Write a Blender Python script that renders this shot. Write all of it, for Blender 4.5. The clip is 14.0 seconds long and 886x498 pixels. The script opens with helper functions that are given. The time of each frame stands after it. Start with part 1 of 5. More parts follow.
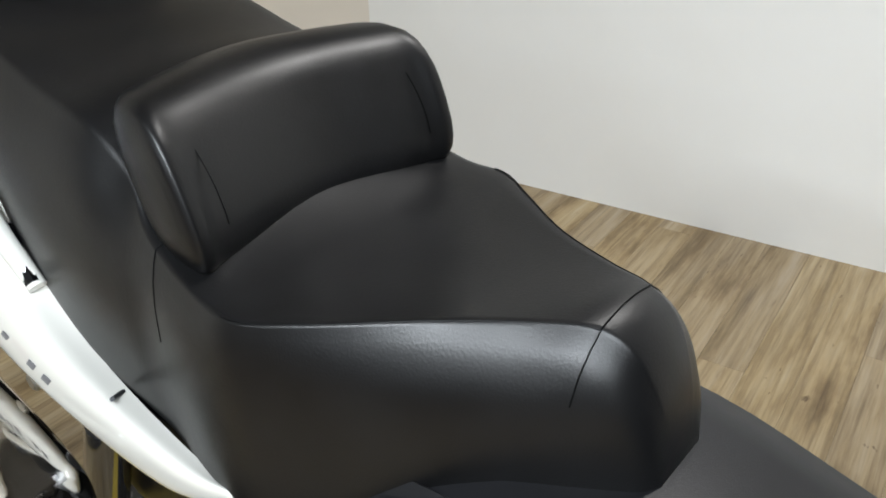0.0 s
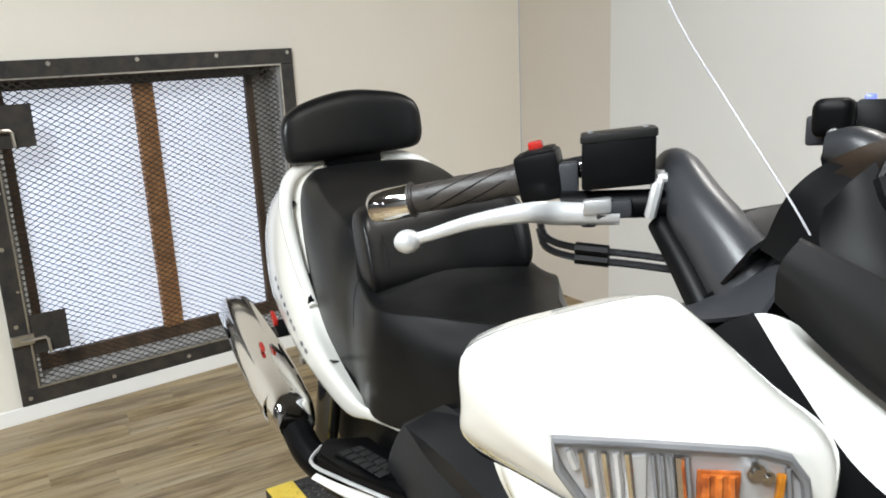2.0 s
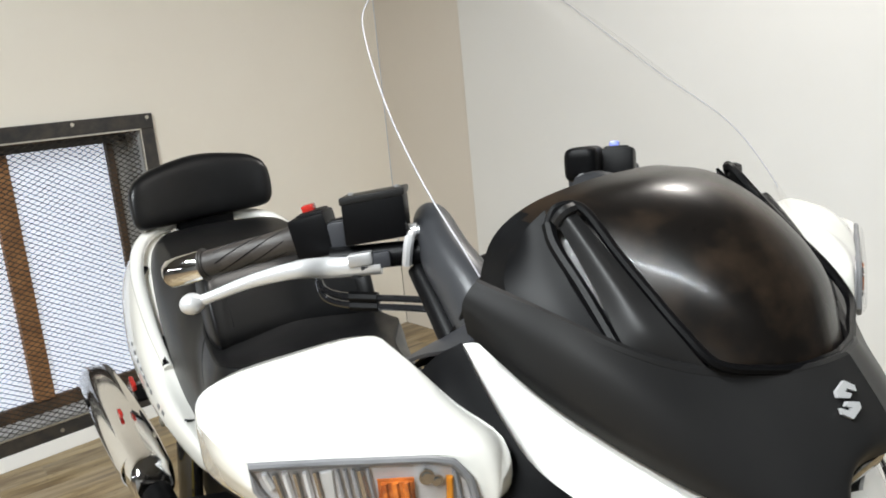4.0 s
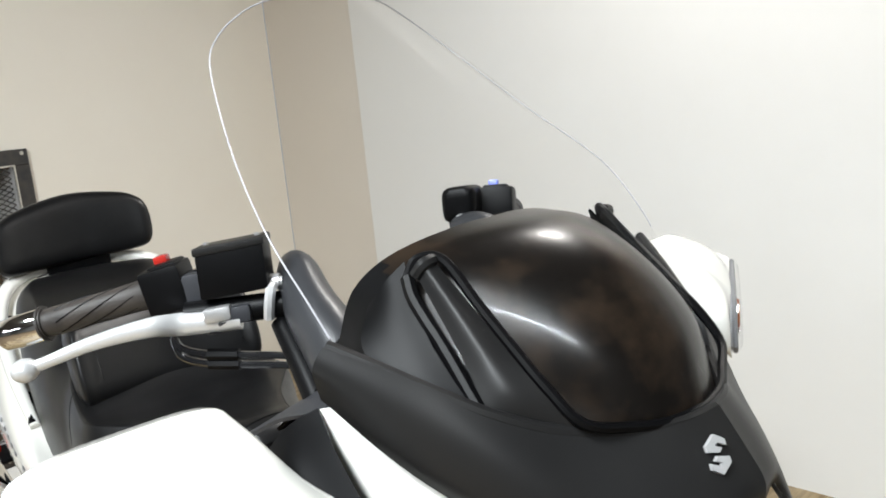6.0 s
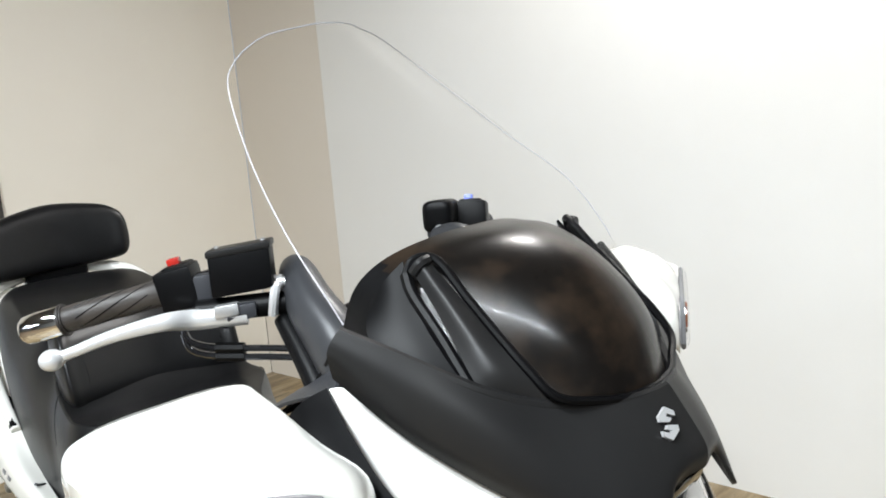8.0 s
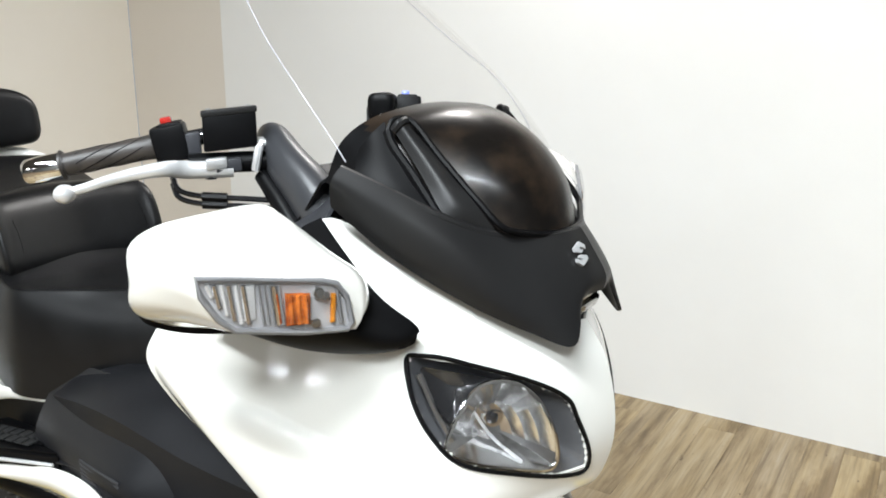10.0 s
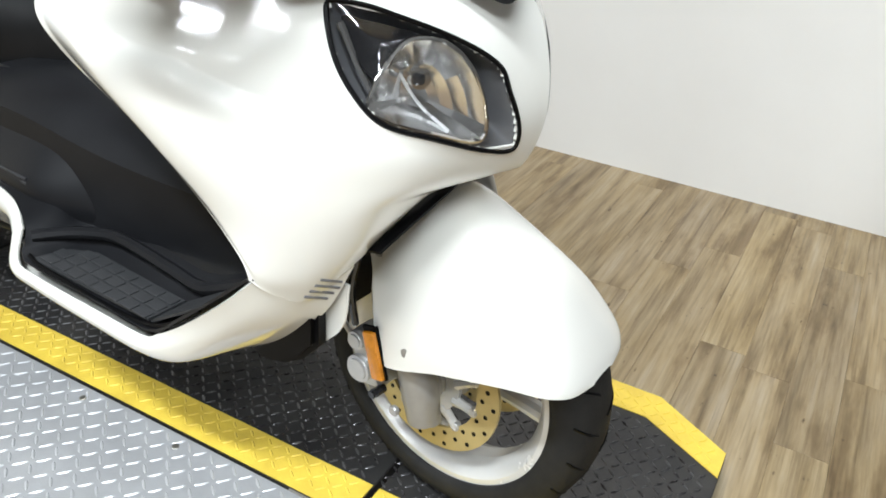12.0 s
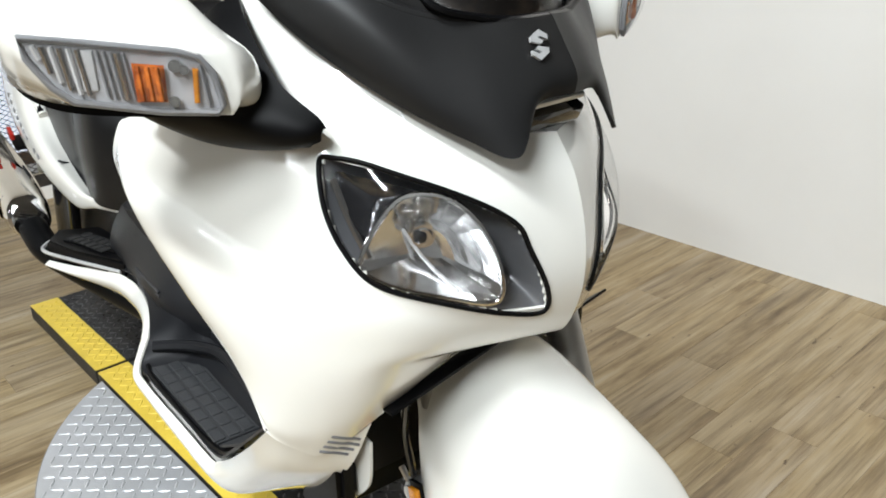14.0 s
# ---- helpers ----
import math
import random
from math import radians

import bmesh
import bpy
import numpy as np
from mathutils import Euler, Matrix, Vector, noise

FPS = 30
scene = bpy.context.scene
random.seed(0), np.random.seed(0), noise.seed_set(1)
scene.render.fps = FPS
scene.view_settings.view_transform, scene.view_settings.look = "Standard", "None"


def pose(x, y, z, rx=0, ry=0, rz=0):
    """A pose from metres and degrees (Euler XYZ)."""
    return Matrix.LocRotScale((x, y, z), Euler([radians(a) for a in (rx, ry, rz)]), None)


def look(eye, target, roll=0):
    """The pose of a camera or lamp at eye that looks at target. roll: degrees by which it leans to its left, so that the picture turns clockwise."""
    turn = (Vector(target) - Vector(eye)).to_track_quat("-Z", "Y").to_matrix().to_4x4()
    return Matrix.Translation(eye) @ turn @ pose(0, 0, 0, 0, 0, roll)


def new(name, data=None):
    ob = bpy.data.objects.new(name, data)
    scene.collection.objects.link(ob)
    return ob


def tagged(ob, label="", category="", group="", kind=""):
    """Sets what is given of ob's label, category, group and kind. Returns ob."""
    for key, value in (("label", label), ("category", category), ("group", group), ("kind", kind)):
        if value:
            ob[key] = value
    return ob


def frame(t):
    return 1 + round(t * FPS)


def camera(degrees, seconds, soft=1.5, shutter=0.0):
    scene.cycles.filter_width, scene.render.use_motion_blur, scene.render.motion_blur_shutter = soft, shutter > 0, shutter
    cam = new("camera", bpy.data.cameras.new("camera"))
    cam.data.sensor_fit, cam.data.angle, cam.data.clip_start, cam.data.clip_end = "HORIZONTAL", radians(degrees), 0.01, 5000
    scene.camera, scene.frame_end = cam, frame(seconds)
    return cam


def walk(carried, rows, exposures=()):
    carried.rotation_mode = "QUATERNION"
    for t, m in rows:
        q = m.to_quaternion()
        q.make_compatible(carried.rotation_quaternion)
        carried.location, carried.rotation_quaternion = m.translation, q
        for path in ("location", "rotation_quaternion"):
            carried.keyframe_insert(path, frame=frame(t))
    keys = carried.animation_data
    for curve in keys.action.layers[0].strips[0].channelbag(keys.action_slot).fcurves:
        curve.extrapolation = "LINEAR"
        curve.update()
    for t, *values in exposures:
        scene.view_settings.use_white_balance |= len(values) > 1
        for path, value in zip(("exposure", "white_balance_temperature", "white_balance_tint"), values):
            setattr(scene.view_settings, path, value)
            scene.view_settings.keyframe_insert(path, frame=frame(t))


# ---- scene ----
from mathutils.bvhtree import BVHTree

cam = camera(58.0, 14.0, soft=1.8)
PATH = [
    (0, (0.124, -0.538, 1.208), (-1.021, 0.777, 0.231), -2.0),
    (0.5, (0.150, -0.569, 1.238), (-1.252, 0.570, 0.381), -4.7),
    (1, (0.398, -0.700, 1.249), (-1.158, 0.400, 0.639), -5.9),
    (1.5, (0.681, -0.766, 1.287), (-0.962, 0.251, 0.772), -5.5),
    (2, (0.986, -0.716, 1.302), (-0.769, 0.102, 0.802), -2.6),
    (2.2, (1.065, -0.700, 1.320), (-0.708, 0.104, 0.865), -3.0),
    (2.5, (1.124, -0.680, 1.324), (-0.640, 0.151, 0.883), -3.5),
    (3, (1.135, -0.666, 1.326), (-0.610, 0.213, 0.900), -3.5),
    (4, (1.146, -0.633, 1.326), (-0.513, 0.407, 0.914), -5.5),
    (6.5, (1.129, -0.558, 1.338), (-0.397, 0.685, 0.983), -5.4),
    (7, (1.137, -0.559, 1.342), (-0.393, 0.683, 1.000), -5.2),
    (9.5, (1.264, -0.898, 1.323), (0.021, 0.618, 0.928), -1.5),
    (10.2, (1.262, -0.916, 1.274), (0.078, 0.608, 0.746), 0.7),
    (10.5, (1.261, -0.912, 1.258), (0.092, 0.599, 0.667), 0.9),
    (11, (1.262, -0.901, 1.214), (0.159, 0.602, 0.492), 1.5),
    (11.5, (1.268, -0.897, 1.168), (0.226, 0.593, 0.335), 2.9),
    (12, (1.276, -0.894, 1.122), (0.326, 0.581, 0.160), 4.6),
    (12.5, (1.287, -0.892, 1.072), (0.405, 0.557, 0.012), 4.6),
    (13, (1.306, -0.890, 1.044), (0.462, 0.529, -0.084), 3.8),
    (13.2, (1.304, -0.888, 1.053), (0.438, 0.525, -0.066), 2.9),
    (13.5, (1.303, -0.854, 1.113), (0.293, 0.528, 0.079), -0.3),
    (14, (1.400, -0.610, 1.172), (-0.079, 0.480, 0.382), -1.2),
]
walk(cam, [(t, look(eye, target, roll)) for t, eye, target, roll in PATH],
     exposures=[(0.0, 0.10, 6350, 10), (2.0, 0.08, 6500, 10), (4.0, 0.06, 6600, 10), (6.5, 0.15, 6450, 10), (9.5, 0.22, 6380, 10), (11.0, 0.17, 6450, 10), (12.0, 0.0, 6400, 10), (13.0, -0.10, 6400, 10), (13.5, -0.14, 6450, 10), (14.0, 0.0, 6500, 10)])

# ---- light ----
world = bpy.data.worlds.new("world")
scene.world = world
world.use_nodes = True
world.node_tree.nodes["Background"].inputs[0].default_value = (0.75, 0.85, 1.0, 1)
world.node_tree.nodes["Background"].inputs[1].default_value = 0.4
scene.view_settings.exposure = 0.0


def area_lamp(name, x, y, z, sx, sy, power, colour, rz=0):
    data = bpy.data.lights.new(name, "AREA")
    data.shape, data.size, data.size_y = "RECTANGLE", sx, sy
    data.energy, data.color = power, colour
    ob = new(name, data)
    ob.matrix_world = pose(x, y, z, 0, 0, rz)
    return ob


# near pair placed from highlights; the four beyond y -4 are added fill
TUBES = [(0.80, -1.62, 10), (2.15, -2.2, -12), (-0.4, -5.2, 10), (1.6, -5.3, -12), (-1.2, -8.2, 10), (1.0, -8.3, -12)]
CEIL = 3.0
for lx, ly, rz in TUBES:
    area_lamp("tube_light", lx, ly, CEIL - 0.1, 1.25, 0.14, 132 if ly > -4 else 43, (0.90, 0.965, 1.0), rz)
ROUND = (-0.05, 1.25)
lamp_data = area_lamp("round_light", *ROUND, CEIL - 0.1, 0.24, 0.24, 30, (1.0, 0.97, 0.93)).data
lamp_data.shape = "DISK"


# ---- materials ----
def material(name, colour, rough=0.5, metal=0.0, spot=None, scale=8.0, amount=0.5, bump=0.0, bump_scale=120.0, coat=0.0, alpha=1.0,
             transmission=0.0, ior=1.45, emit=0.0, stretch=(1, 1, 1), rough_var=0.08, vary=0.0, coords="Object", spec=0.5):
    m = bpy.data.materials.new(name)
    m.use_nodes = True
    nt = m.node_tree
    b = nt.nodes["Principled BSDF"]
    b.inputs["Base Color"].default_value = (*colour, 1)
    b.inputs["Roughness"].default_value = rough
    b.inputs["Metallic"].default_value = metal
    b.inputs["Coat Weight"].default_value = coat
    b.inputs["Specular IOR Level"].default_value = spec
    b.inputs["Coat Roughness"].default_value = 0.06
    b.inputs["Transmission Weight"].default_value = transmission
    b.inputs["IOR"].default_value = ior
    if emit:
        b.inputs["Emission Color"].default_value = (*colour, 1)
        b.inputs["Emission Strength"].default_value = emit
    tc = nt.nodes.new("ShaderNodeTexCoord")
    mp = nt.nodes.new("ShaderNodeMapping")
    mp.inputs["Scale"].default_value = stretch
    nt.links.new(tc.outputs[coords], mp.inputs[0])
    n1 = nt.nodes.new("ShaderNodeTexNoise")
    n1.inputs["Scale"].default_value, n1.inputs["Detail"].default_value, n1.inputs["Roughness"].default_value = scale, 8, 0.62
    coord = mp.outputs[0]
    if vary:
        shift_info = nt.nodes.new("ShaderNodeObjectInfo")
        far = nt.nodes.new("ShaderNodeMath")
        far.operation, far.inputs[1].default_value = "MULTIPLY", 57.0
        add = nt.nodes.new("ShaderNodeVectorMath")
        nt.links.new(shift_info.outputs["Random"], far.inputs[0])
        nt.links.new(mp.outputs[0], add.inputs[0])
        nt.links.new(far.outputs[0], add.inputs[1])
        coord = add.outputs[0]
    nt.links.new(coord, n1.inputs["Vector"])
    if spot:
        ramp = nt.nodes.new("ShaderNodeValToRGB")
        ramp.color_ramp.elements[0].position, ramp.color_ramp.elements[1].position = 0.5 - 0.3 * (1.1 - amount), 0.5 + 0.3 * (1.1 - amount)
        ramp.color_ramp.elements[0].color, ramp.color_ramp.elements[1].color = (*spot, 1), (*colour, 1)
        nt.links.new(n1.outputs["Fac"], ramp.inputs[0])
        last = ramp.outputs[0]
        if vary:
            info = nt.nodes.new("ShaderNodeObjectInfo")
            mr = nt.nodes.new("ShaderNodeMapRange")
            mr.inputs["To Min"].default_value, mr.inputs["To Max"].default_value = 1 - vary, 1 + vary
            nt.links.new(info.outputs["Random"], mr.inputs["Value"])
            mul = nt.nodes.new("ShaderNodeVectorMath")
            mul.operation = "SCALE"
            nt.links.new(last, mul.inputs[0])
            nt.links.new(mr.outputs[0], mul.inputs["Scale"])
            last = mul.outputs[0]
        nt.links.new(last, b.inputs["Base Color"])
    if rough_var:
        r = nt.nodes.new("ShaderNodeMapRange")
        r.inputs["To Min"].default_value, r.inputs["To Max"].default_value = max(0.02, rough - rough_var), min(1, rough + rough_var)
        nt.links.new(n1.outputs["Fac"], r.inputs["Value"])
        nt.links.new(r.outputs[0], b.inputs["Roughness"])
    if bump:
        n2 = nt.nodes.new("ShaderNodeTexNoise")
        n2.inputs["Scale"].default_value, n2.inputs["Detail"].default_value = bump_scale, 4
        nt.links.new(mp.outputs[0], n2.inputs["Vector"])
        bp = nt.nodes.new("ShaderNodeBump")
        bp.inputs["Strength"].default_value, bp.inputs["Distance"].default_value = bump, 0.002
        nt.links.new(n2.outputs["Fac"], bp.inputs["Height"])
        nt.links.new(bp.outputs[0], b.inputs["Normal"])
    return m


WALL = material("white wall paint", (0.84, 0.835, 0.815), 0.6, spot=(0.80, 0.79, 0.765), scale=1.6, amount=0.3, bump=0.12, bump_scale=220)
CREAM = material("cream wall paint", (0.80, 0.76, 0.68), 0.6, spot=(0.765, 0.715, 0.63), scale=1.4, amount=0.3, bump=0.12, bump_scale=220)
TAN = material("tan wall paint", (0.75, 0.69, 0.61), 0.6, spot=(0.71, 0.65, 0.57), scale=1.5, amount=0.3, bump=0.12, bump_scale=220)


def plank_material():
    """Yellow-brown oak print: long grain, darker streaks, blotches and small knots, shifted from plank to plank."""
    m = bpy.data.materials.new("oak vinyl plank")
    m.use_nodes = True
    nt = m.node_tree
    b = nt.nodes["Principled BSDF"]
    b.inputs["Specular IOR Level"].default_value = 0.4
    tc, info, far, add = nt.nodes.new("ShaderNodeTexCoord"), nt.nodes.new("ShaderNodeObjectInfo"), nt.nodes.new("ShaderNodeMath"), nt.nodes.new("ShaderNodeVectorMath")
    far.operation, far.inputs[1].default_value = "MULTIPLY", 41.0
    nt.links.new(info.outputs["Random"], far.inputs[0])
    nt.links.new(tc.outputs["Object"], add.inputs[0])
    nt.links.new(far.outputs[0], add.inputs[1])

    def noise(stretch, scale, detail, rough):
        mp, n = nt.nodes.new("ShaderNodeMapping"), nt.nodes.new("ShaderNodeTexNoise")
        mp.inputs["Scale"].default_value = stretch
        n.inputs["Scale"].default_value, n.inputs["Detail"].default_value, n.inputs["Roughness"].default_value = scale, detail, rough
        nt.links.new(add.outputs[0], mp.inputs[0])
        nt.links.new(mp.outputs[0], n.inputs["Vector"])
        return n.outputs["Fac"]

    def ramp(fac, stops):
        r = nt.nodes.new("ShaderNodeValToRGB")
        r.color_ramp.elements[0].position, r.color_ramp.elements[0].color = stops[0][0], (*stops[0][1], 1)
        r.color_ramp.elements[1].position, r.color_ramp.elements[1].color = stops[-1][0], (*stops[-1][1], 1)
        for p, c in stops[1:-1]:
            r.color_ramp.elements.new(p).color = (*c, 1)
        nt.links.new(fac, r.inputs[0])
        return r.outputs[0]

    def times(a, c):
        x = nt.nodes.new("ShaderNodeVectorMath")
        x.operation = "MULTIPLY"
        nt.links.new(a, x.inputs[0])
        nt.links.new(c, x.inputs[1])
        return x.outputs[0]
    col = ramp(noise((15, 0.9, 15), 2.3, 7, 0.6), [(0.28, (0.17, 0.115, 0.06)), (0.42, (0.33, 0.245, 0.135)), (0.55, (0.45, 0.345, 0.20)), (0.70, (0.50, 0.405, 0.27))])
    col = times(col, ramp(noise((70, 1.6, 70), 2.4, 5, 0.62), [(0.30, (0.74, 0.72, 0.69)), (0.50, (0.98, 0.98, 0.98)), (0.70, (1.08, 1.07, 1.05))]))
    col = times(col, ramp(noise((5, 1.1, 5), 2.0, 4, 0.6), [(0.36, (0.58, 0.53, 0.47)), (0.47, (0.93, 0.92, 0.90)), (0.62, (1.02, 1.05, 1.14))]))
    col = times(col, ramp(noise((16, 7, 16), 3.3, 2, 0.5), [(0.22, (0.35, 0.30, 0.26)), (0.29, (1.0, 1.0, 1.0)), (1.0, (1.0, 1.0, 1.0))]))
    col = times(col, ramp(info.outputs["Random"], [(0.0, (0.66, 0.66, 0.675)), (0.35, (0.84, 0.825, 0.75)), (0.65, (0.75, 0.755, 0.785)), (1.0, (0.87, 0.86, 0.80))]))
    nt.links.new(col, b.inputs["Base Color"])
    grain = noise((60, 2.0, 60), 3.0, 5, 0.6)
    mr, bp = nt.nodes.new("ShaderNodeMapRange"), nt.nodes.new("ShaderNodeBump")
    mr.inputs["To Min"].default_value, mr.inputs["To Max"].default_value = 0.34, 0.52
    bp.inputs["Strength"].default_value, bp.inputs["Distance"].default_value = 0.25, 0.001
    nt.links.new(grain, mr.inputs["Value"])
    nt.links.new(mr.outputs[0], b.inputs["Roughness"])
    nt.links.new(grain, bp.inputs["Height"])
    nt.links.new(bp.outputs[0], b.inputs["Normal"])
    return m


PLANK = plank_material()
JOINT = material("dark plank joint", (0.16, 0.11, 0.06), 0.8, spot=(0.11, 0.075, 0.045))
STEEL = material("bare diamond plate", (0.66, 0.67, 0.69), 0.36, 0.55, spot=(0.56, 0.565, 0.58), scale=14, amount=0.4, bump=0.2, bump_scale=300)
EDGESTEEL = material("dull steel edge", (0.36, 0.35, 0.34), 0.5, 0.4, spot=(0.22, 0.21, 0.195), scale=22, amount=0.6, bump=0.3, bump_scale=120)
BLACKPLATE = material("worn black diamond plate", (0.010, 0.0102, 0.0114), 0.5, 0.0, spot=(0.030, 0.0285, 0.027), scale=7, amount=0.6, bump=0.3, bump_scale=260)
TREADBLACK = material("rubbed black tread", (0.15, 0.15, 0.153), 0.28, 0.6, spot=(0.03, 0.025, 0.027), scale=30, amount=0.7)
YELLOW = material("safety yellow paint", (0.80, 0.59, 0.08), 0.45, spot=(0.64, 0.45, 0.06), scale=16, amount=0.5, bump=0.2, bump_scale=200)
PEARL = material("pearl white paint", (0.755, 0.745, 0.70), 0.16, spot=(0.735, 0.72, 0.67), scale=3, amount=0.2, coat=1.0, rough_var=0.03)
VINYL = material("black seat vinyl", (0.0075, 0.0075, 0.008), 0.36, spot=(0.0035, 0.0035, 0.0038), scale=9, amount=0.35, bump=0.12, bump_scale=420, spec=0.42)
PLASTIC = material("matte black plastic", (0.0016, 0.0016, 0.0019), 0.42, spot=(0.003, 0.003, 0.0034), scale=12, amount=0.5, bump=0.05, bump_scale=600, spec=0.14)
LEGPLASTIC = material("grey-black legroom plastic", (0.012, 0.0123, 0.014), 0.40, spot=(0.008, 0.0082, 0.0094), scale=8, amount=0.4, bump=0.15, bump_scale=500, spec=0.3)
GREYPLASTIC = material("dark grey plastic", (0.034, 0.035, 0.040), 0.40, spot=(0.026, 0.027, 0.031), scale=8, amount=0.4, bump=0.15, bump_scale=500)
VISORBLACK = material("satin black fairing plastic", (0.0095, 0.0094, 0.0098), 0.42, spot=(0.014, 0.0135, 0.013), scale=6, amount=0.4, bump=0.06, bump_scale=700, spec=0.25)
SATINGREY = material("satin grey cover plastic", (0.034, 0.035, 0.038), 0.34, spot=(0.026, 0.027, 0.030), scale=8, amount=0.4, bump=0.12, bump_scale=500)
GLOSSBLACK = material("glossy black plastic", (0.012, 0.012, 0.013), 0.12, coat=0.6)
# smoky dark cover; its brown tint paints in the tan wall's reflection
SMOKE = material("smoked dash cover with reflection tint", (0.022, 0.0145, 0.0095), 0.30, spot=(0.005, 0.004, 0.0034), scale=9, amount=0.85, coat=0.08, bump=0.05, spec=0.24)
CHROME = material("chrome", (0.80, 0.79, 0.77), 0.07, 1.0, spot=(0.74, 0.73, 0.71), scale=9, amount=0.4, rough_var=0.04)
ALLOY = material("cast silver alloy", (0.66, 0.66, 0.66), 0.33, 0.75, spot=(0.55, 0.55, 0.55), scale=20, amount=0.4, bump=0.15, bump_scale=300)
FORK = material("grey cast fork", (0.40, 0.39, 0.37), 0.38, 0.6, spot=(0.33, 0.32, 0.30), scale=20, amount=0.4, bump=0.1)
LEVER = material("silver painted lever", (0.72, 0.72, 0.72), 0.3, 0.5, spot=(0.64, 0.64, 0.64), scale=30, amount=0.4)
DISC = material("gold tinted brake disc", (0.64, 0.52, 0.25), 0.34, 0.55, spot=(0.52, 0.42, 0.2), scale=24, amount=0.4)
RIM = material("silver painted rim", (0.74, 0.735, 0.72), 0.26, 0.35, spot=(0.66, 0.655, 0.64), scale=16, amount=0.4, rough_var=0.05)
RUBBER = material("tyre rubber", (0.012, 0.012, 0.0125), 0.65, spot=(0.02, 0.0195, 0.019), scale=18, amount=0.5, bump=0.25, bump_scale=300, spec=0.3)
MAT = material("rubber floor mat", (0.026, 0.027, 0.029), 0.55, spot=(0.036, 0.037, 0.039), scale=22, amount=0.5, bump=0.3, bump_scale=350, spec=0.35)
GRIP = material("worn grip rubber", (0.045, 0.037, 0.032), 0.45, spot=(0.02, 0.018, 0.017), scale=30, amount=0.5, bump=0.3, bump_scale=260)
RED = material("red plastic", (0.42, 0.022, 0.014), 0.25, spot=(0.30, 0.014, 0.01), scale=30, coat=0.4)
AMBER = material("amber reflector", (0.80, 0.30, 0.02), 0.2, spot=(0.42, 0.15, 0.012), scale=26, amount=0.6, coat=0.6)
AMBERDARK = material("amber bulb cover", (0.58, 0.16, 0.026), 0.2, spot=(0.24, 0.05, 0.01), scale=70, amount=0.7, coat=0.6)
def thin_glass(name, tint, rough, least, most):
    """A clear sheet: straight view through it, with a gloss that grows towards grazing angles."""
    m = bpy.data.materials.new(name)
    m.use_nodes = True
    nt = m.node_tree
    nt.nodes.remove(nt.nodes["Principled BSDF"])
    a, g, f, mix = nt.nodes.new("ShaderNodeBsdfTransparent"), nt.nodes.new("ShaderNodeBsdfGlossy"), nt.nodes.new("ShaderNodeLayerWeight"), nt.nodes.new("ShaderNodeMixShader")
    pw, mr = nt.nodes.new("ShaderNodeMath"), nt.nodes.new("ShaderNodeMapRange")
    pw.operation, pw.inputs[1].default_value = "POWER", 4.0
    mr.inputs["To Min"].default_value, mr.inputs["To Max"].default_value = least, most
    a.inputs[0].default_value = (*tint, 1)
    g.inputs["Roughness"].default_value = rough
    f.inputs["Blend"].default_value = 0.5
    for s, d in ((f.outputs["Facing"], pw.inputs[0]), (pw.outputs[0], mr.inputs["Value"]), (mr.outputs[0], mix.inputs[0]), (a.outputs[0], mix.inputs[1]), (g.outputs[0], mix.inputs[2]), (mix.outputs[0], nt.nodes["Material Output"].inputs[0])):
        nt.links.new(s, d)
    return m


GLASS = thin_glass("clear lens", (0.97, 0.97, 0.97), 0.03, 0.04, 0.32)
SCREEN = thin_glass("clear acrylic windscreen", (0.985, 0.983, 0.98), 0.40, 0.0008, 0.03)
REFLECTOR = material("lamp reflector", (0.88, 0.88, 0.885), 0.16, 1.0, rough_var=0.03)
SILVERBED = material("silvered signal bed", (0.74, 0.74, 0.76), 0.24, 0.5, spot=(0.58, 0.58, 0.6), scale=60, amount=0.4)
SIGNALGREY = material("grey signal frame", (0.19, 0.19, 0.195), 0.34, spot=(0.15, 0.15, 0.155), scale=30)
LAMPGREY = material("grey lamp surround", (0.15, 0.152, 0.16), 0.3, 0.3, spot=(0.11, 0.112, 0.118), scale=12, rough_var=0.05)
BLACKMETAL = material("black painted steel", (0.02, 0.02, 0.021), 0.4, spot=(0.05, 0.042, 0.035), scale=18, amount=0.6, bump=0.2, bump_scale=150)
RUST = material("rusty brown steel", (0.42, 0.21, 0.085), 0.6, spot=(0.22, 0.105, 0.045), scale=16, amount=0.5, bump=0.3, bump_scale=120)
DARKWOOD = material("weathered brown wood", (0.13, 0.075, 0.04), 0.65, spot=(0.045, 0.03, 0.02), scale=14, amount=0.6, bump=0.4, bump_scale=80, stretch=(1, 1, 0.15))
ZINC = material("zinc hardware", (0.6, 0.58, 0.52), 0.3, 0.9, spot=(0.45, 0.42, 0.37), scale=40, amount=0.5)
DAY = material("frosted daylight pane", (0.80, 0.87, 1.0), 0.5, emit=0.66)
# grey of the lettering, and of the shade painted for the vent slots
INKSHADE = material("grey of lettering and slot shade", (0.16, 0.16, 0.17), 0.4)
# tones of the unseen ceiling and walls, kept dark to deepen the blacks
CEILING = material("dark unseen ceiling", (0.12, 0.12, 0.125), 0.8, spot=(0.10, 0.10, 0.10), scale=3, bump=0.1)
SHOP = material("dark grey unseen wall", (0.15, 0.15, 0.15), 0.7, spot=(0.12, 0.12, 0.117), scale=2, bump=0.1)
TUBE = material("lamp diffuser", (1.0, 0.98, 0.95), 0.5, emit=4.0)
WHITEEDGE = material("pale acrylic edge", (0.36, 0.355, 0.38), 0.4, rough_var=0)
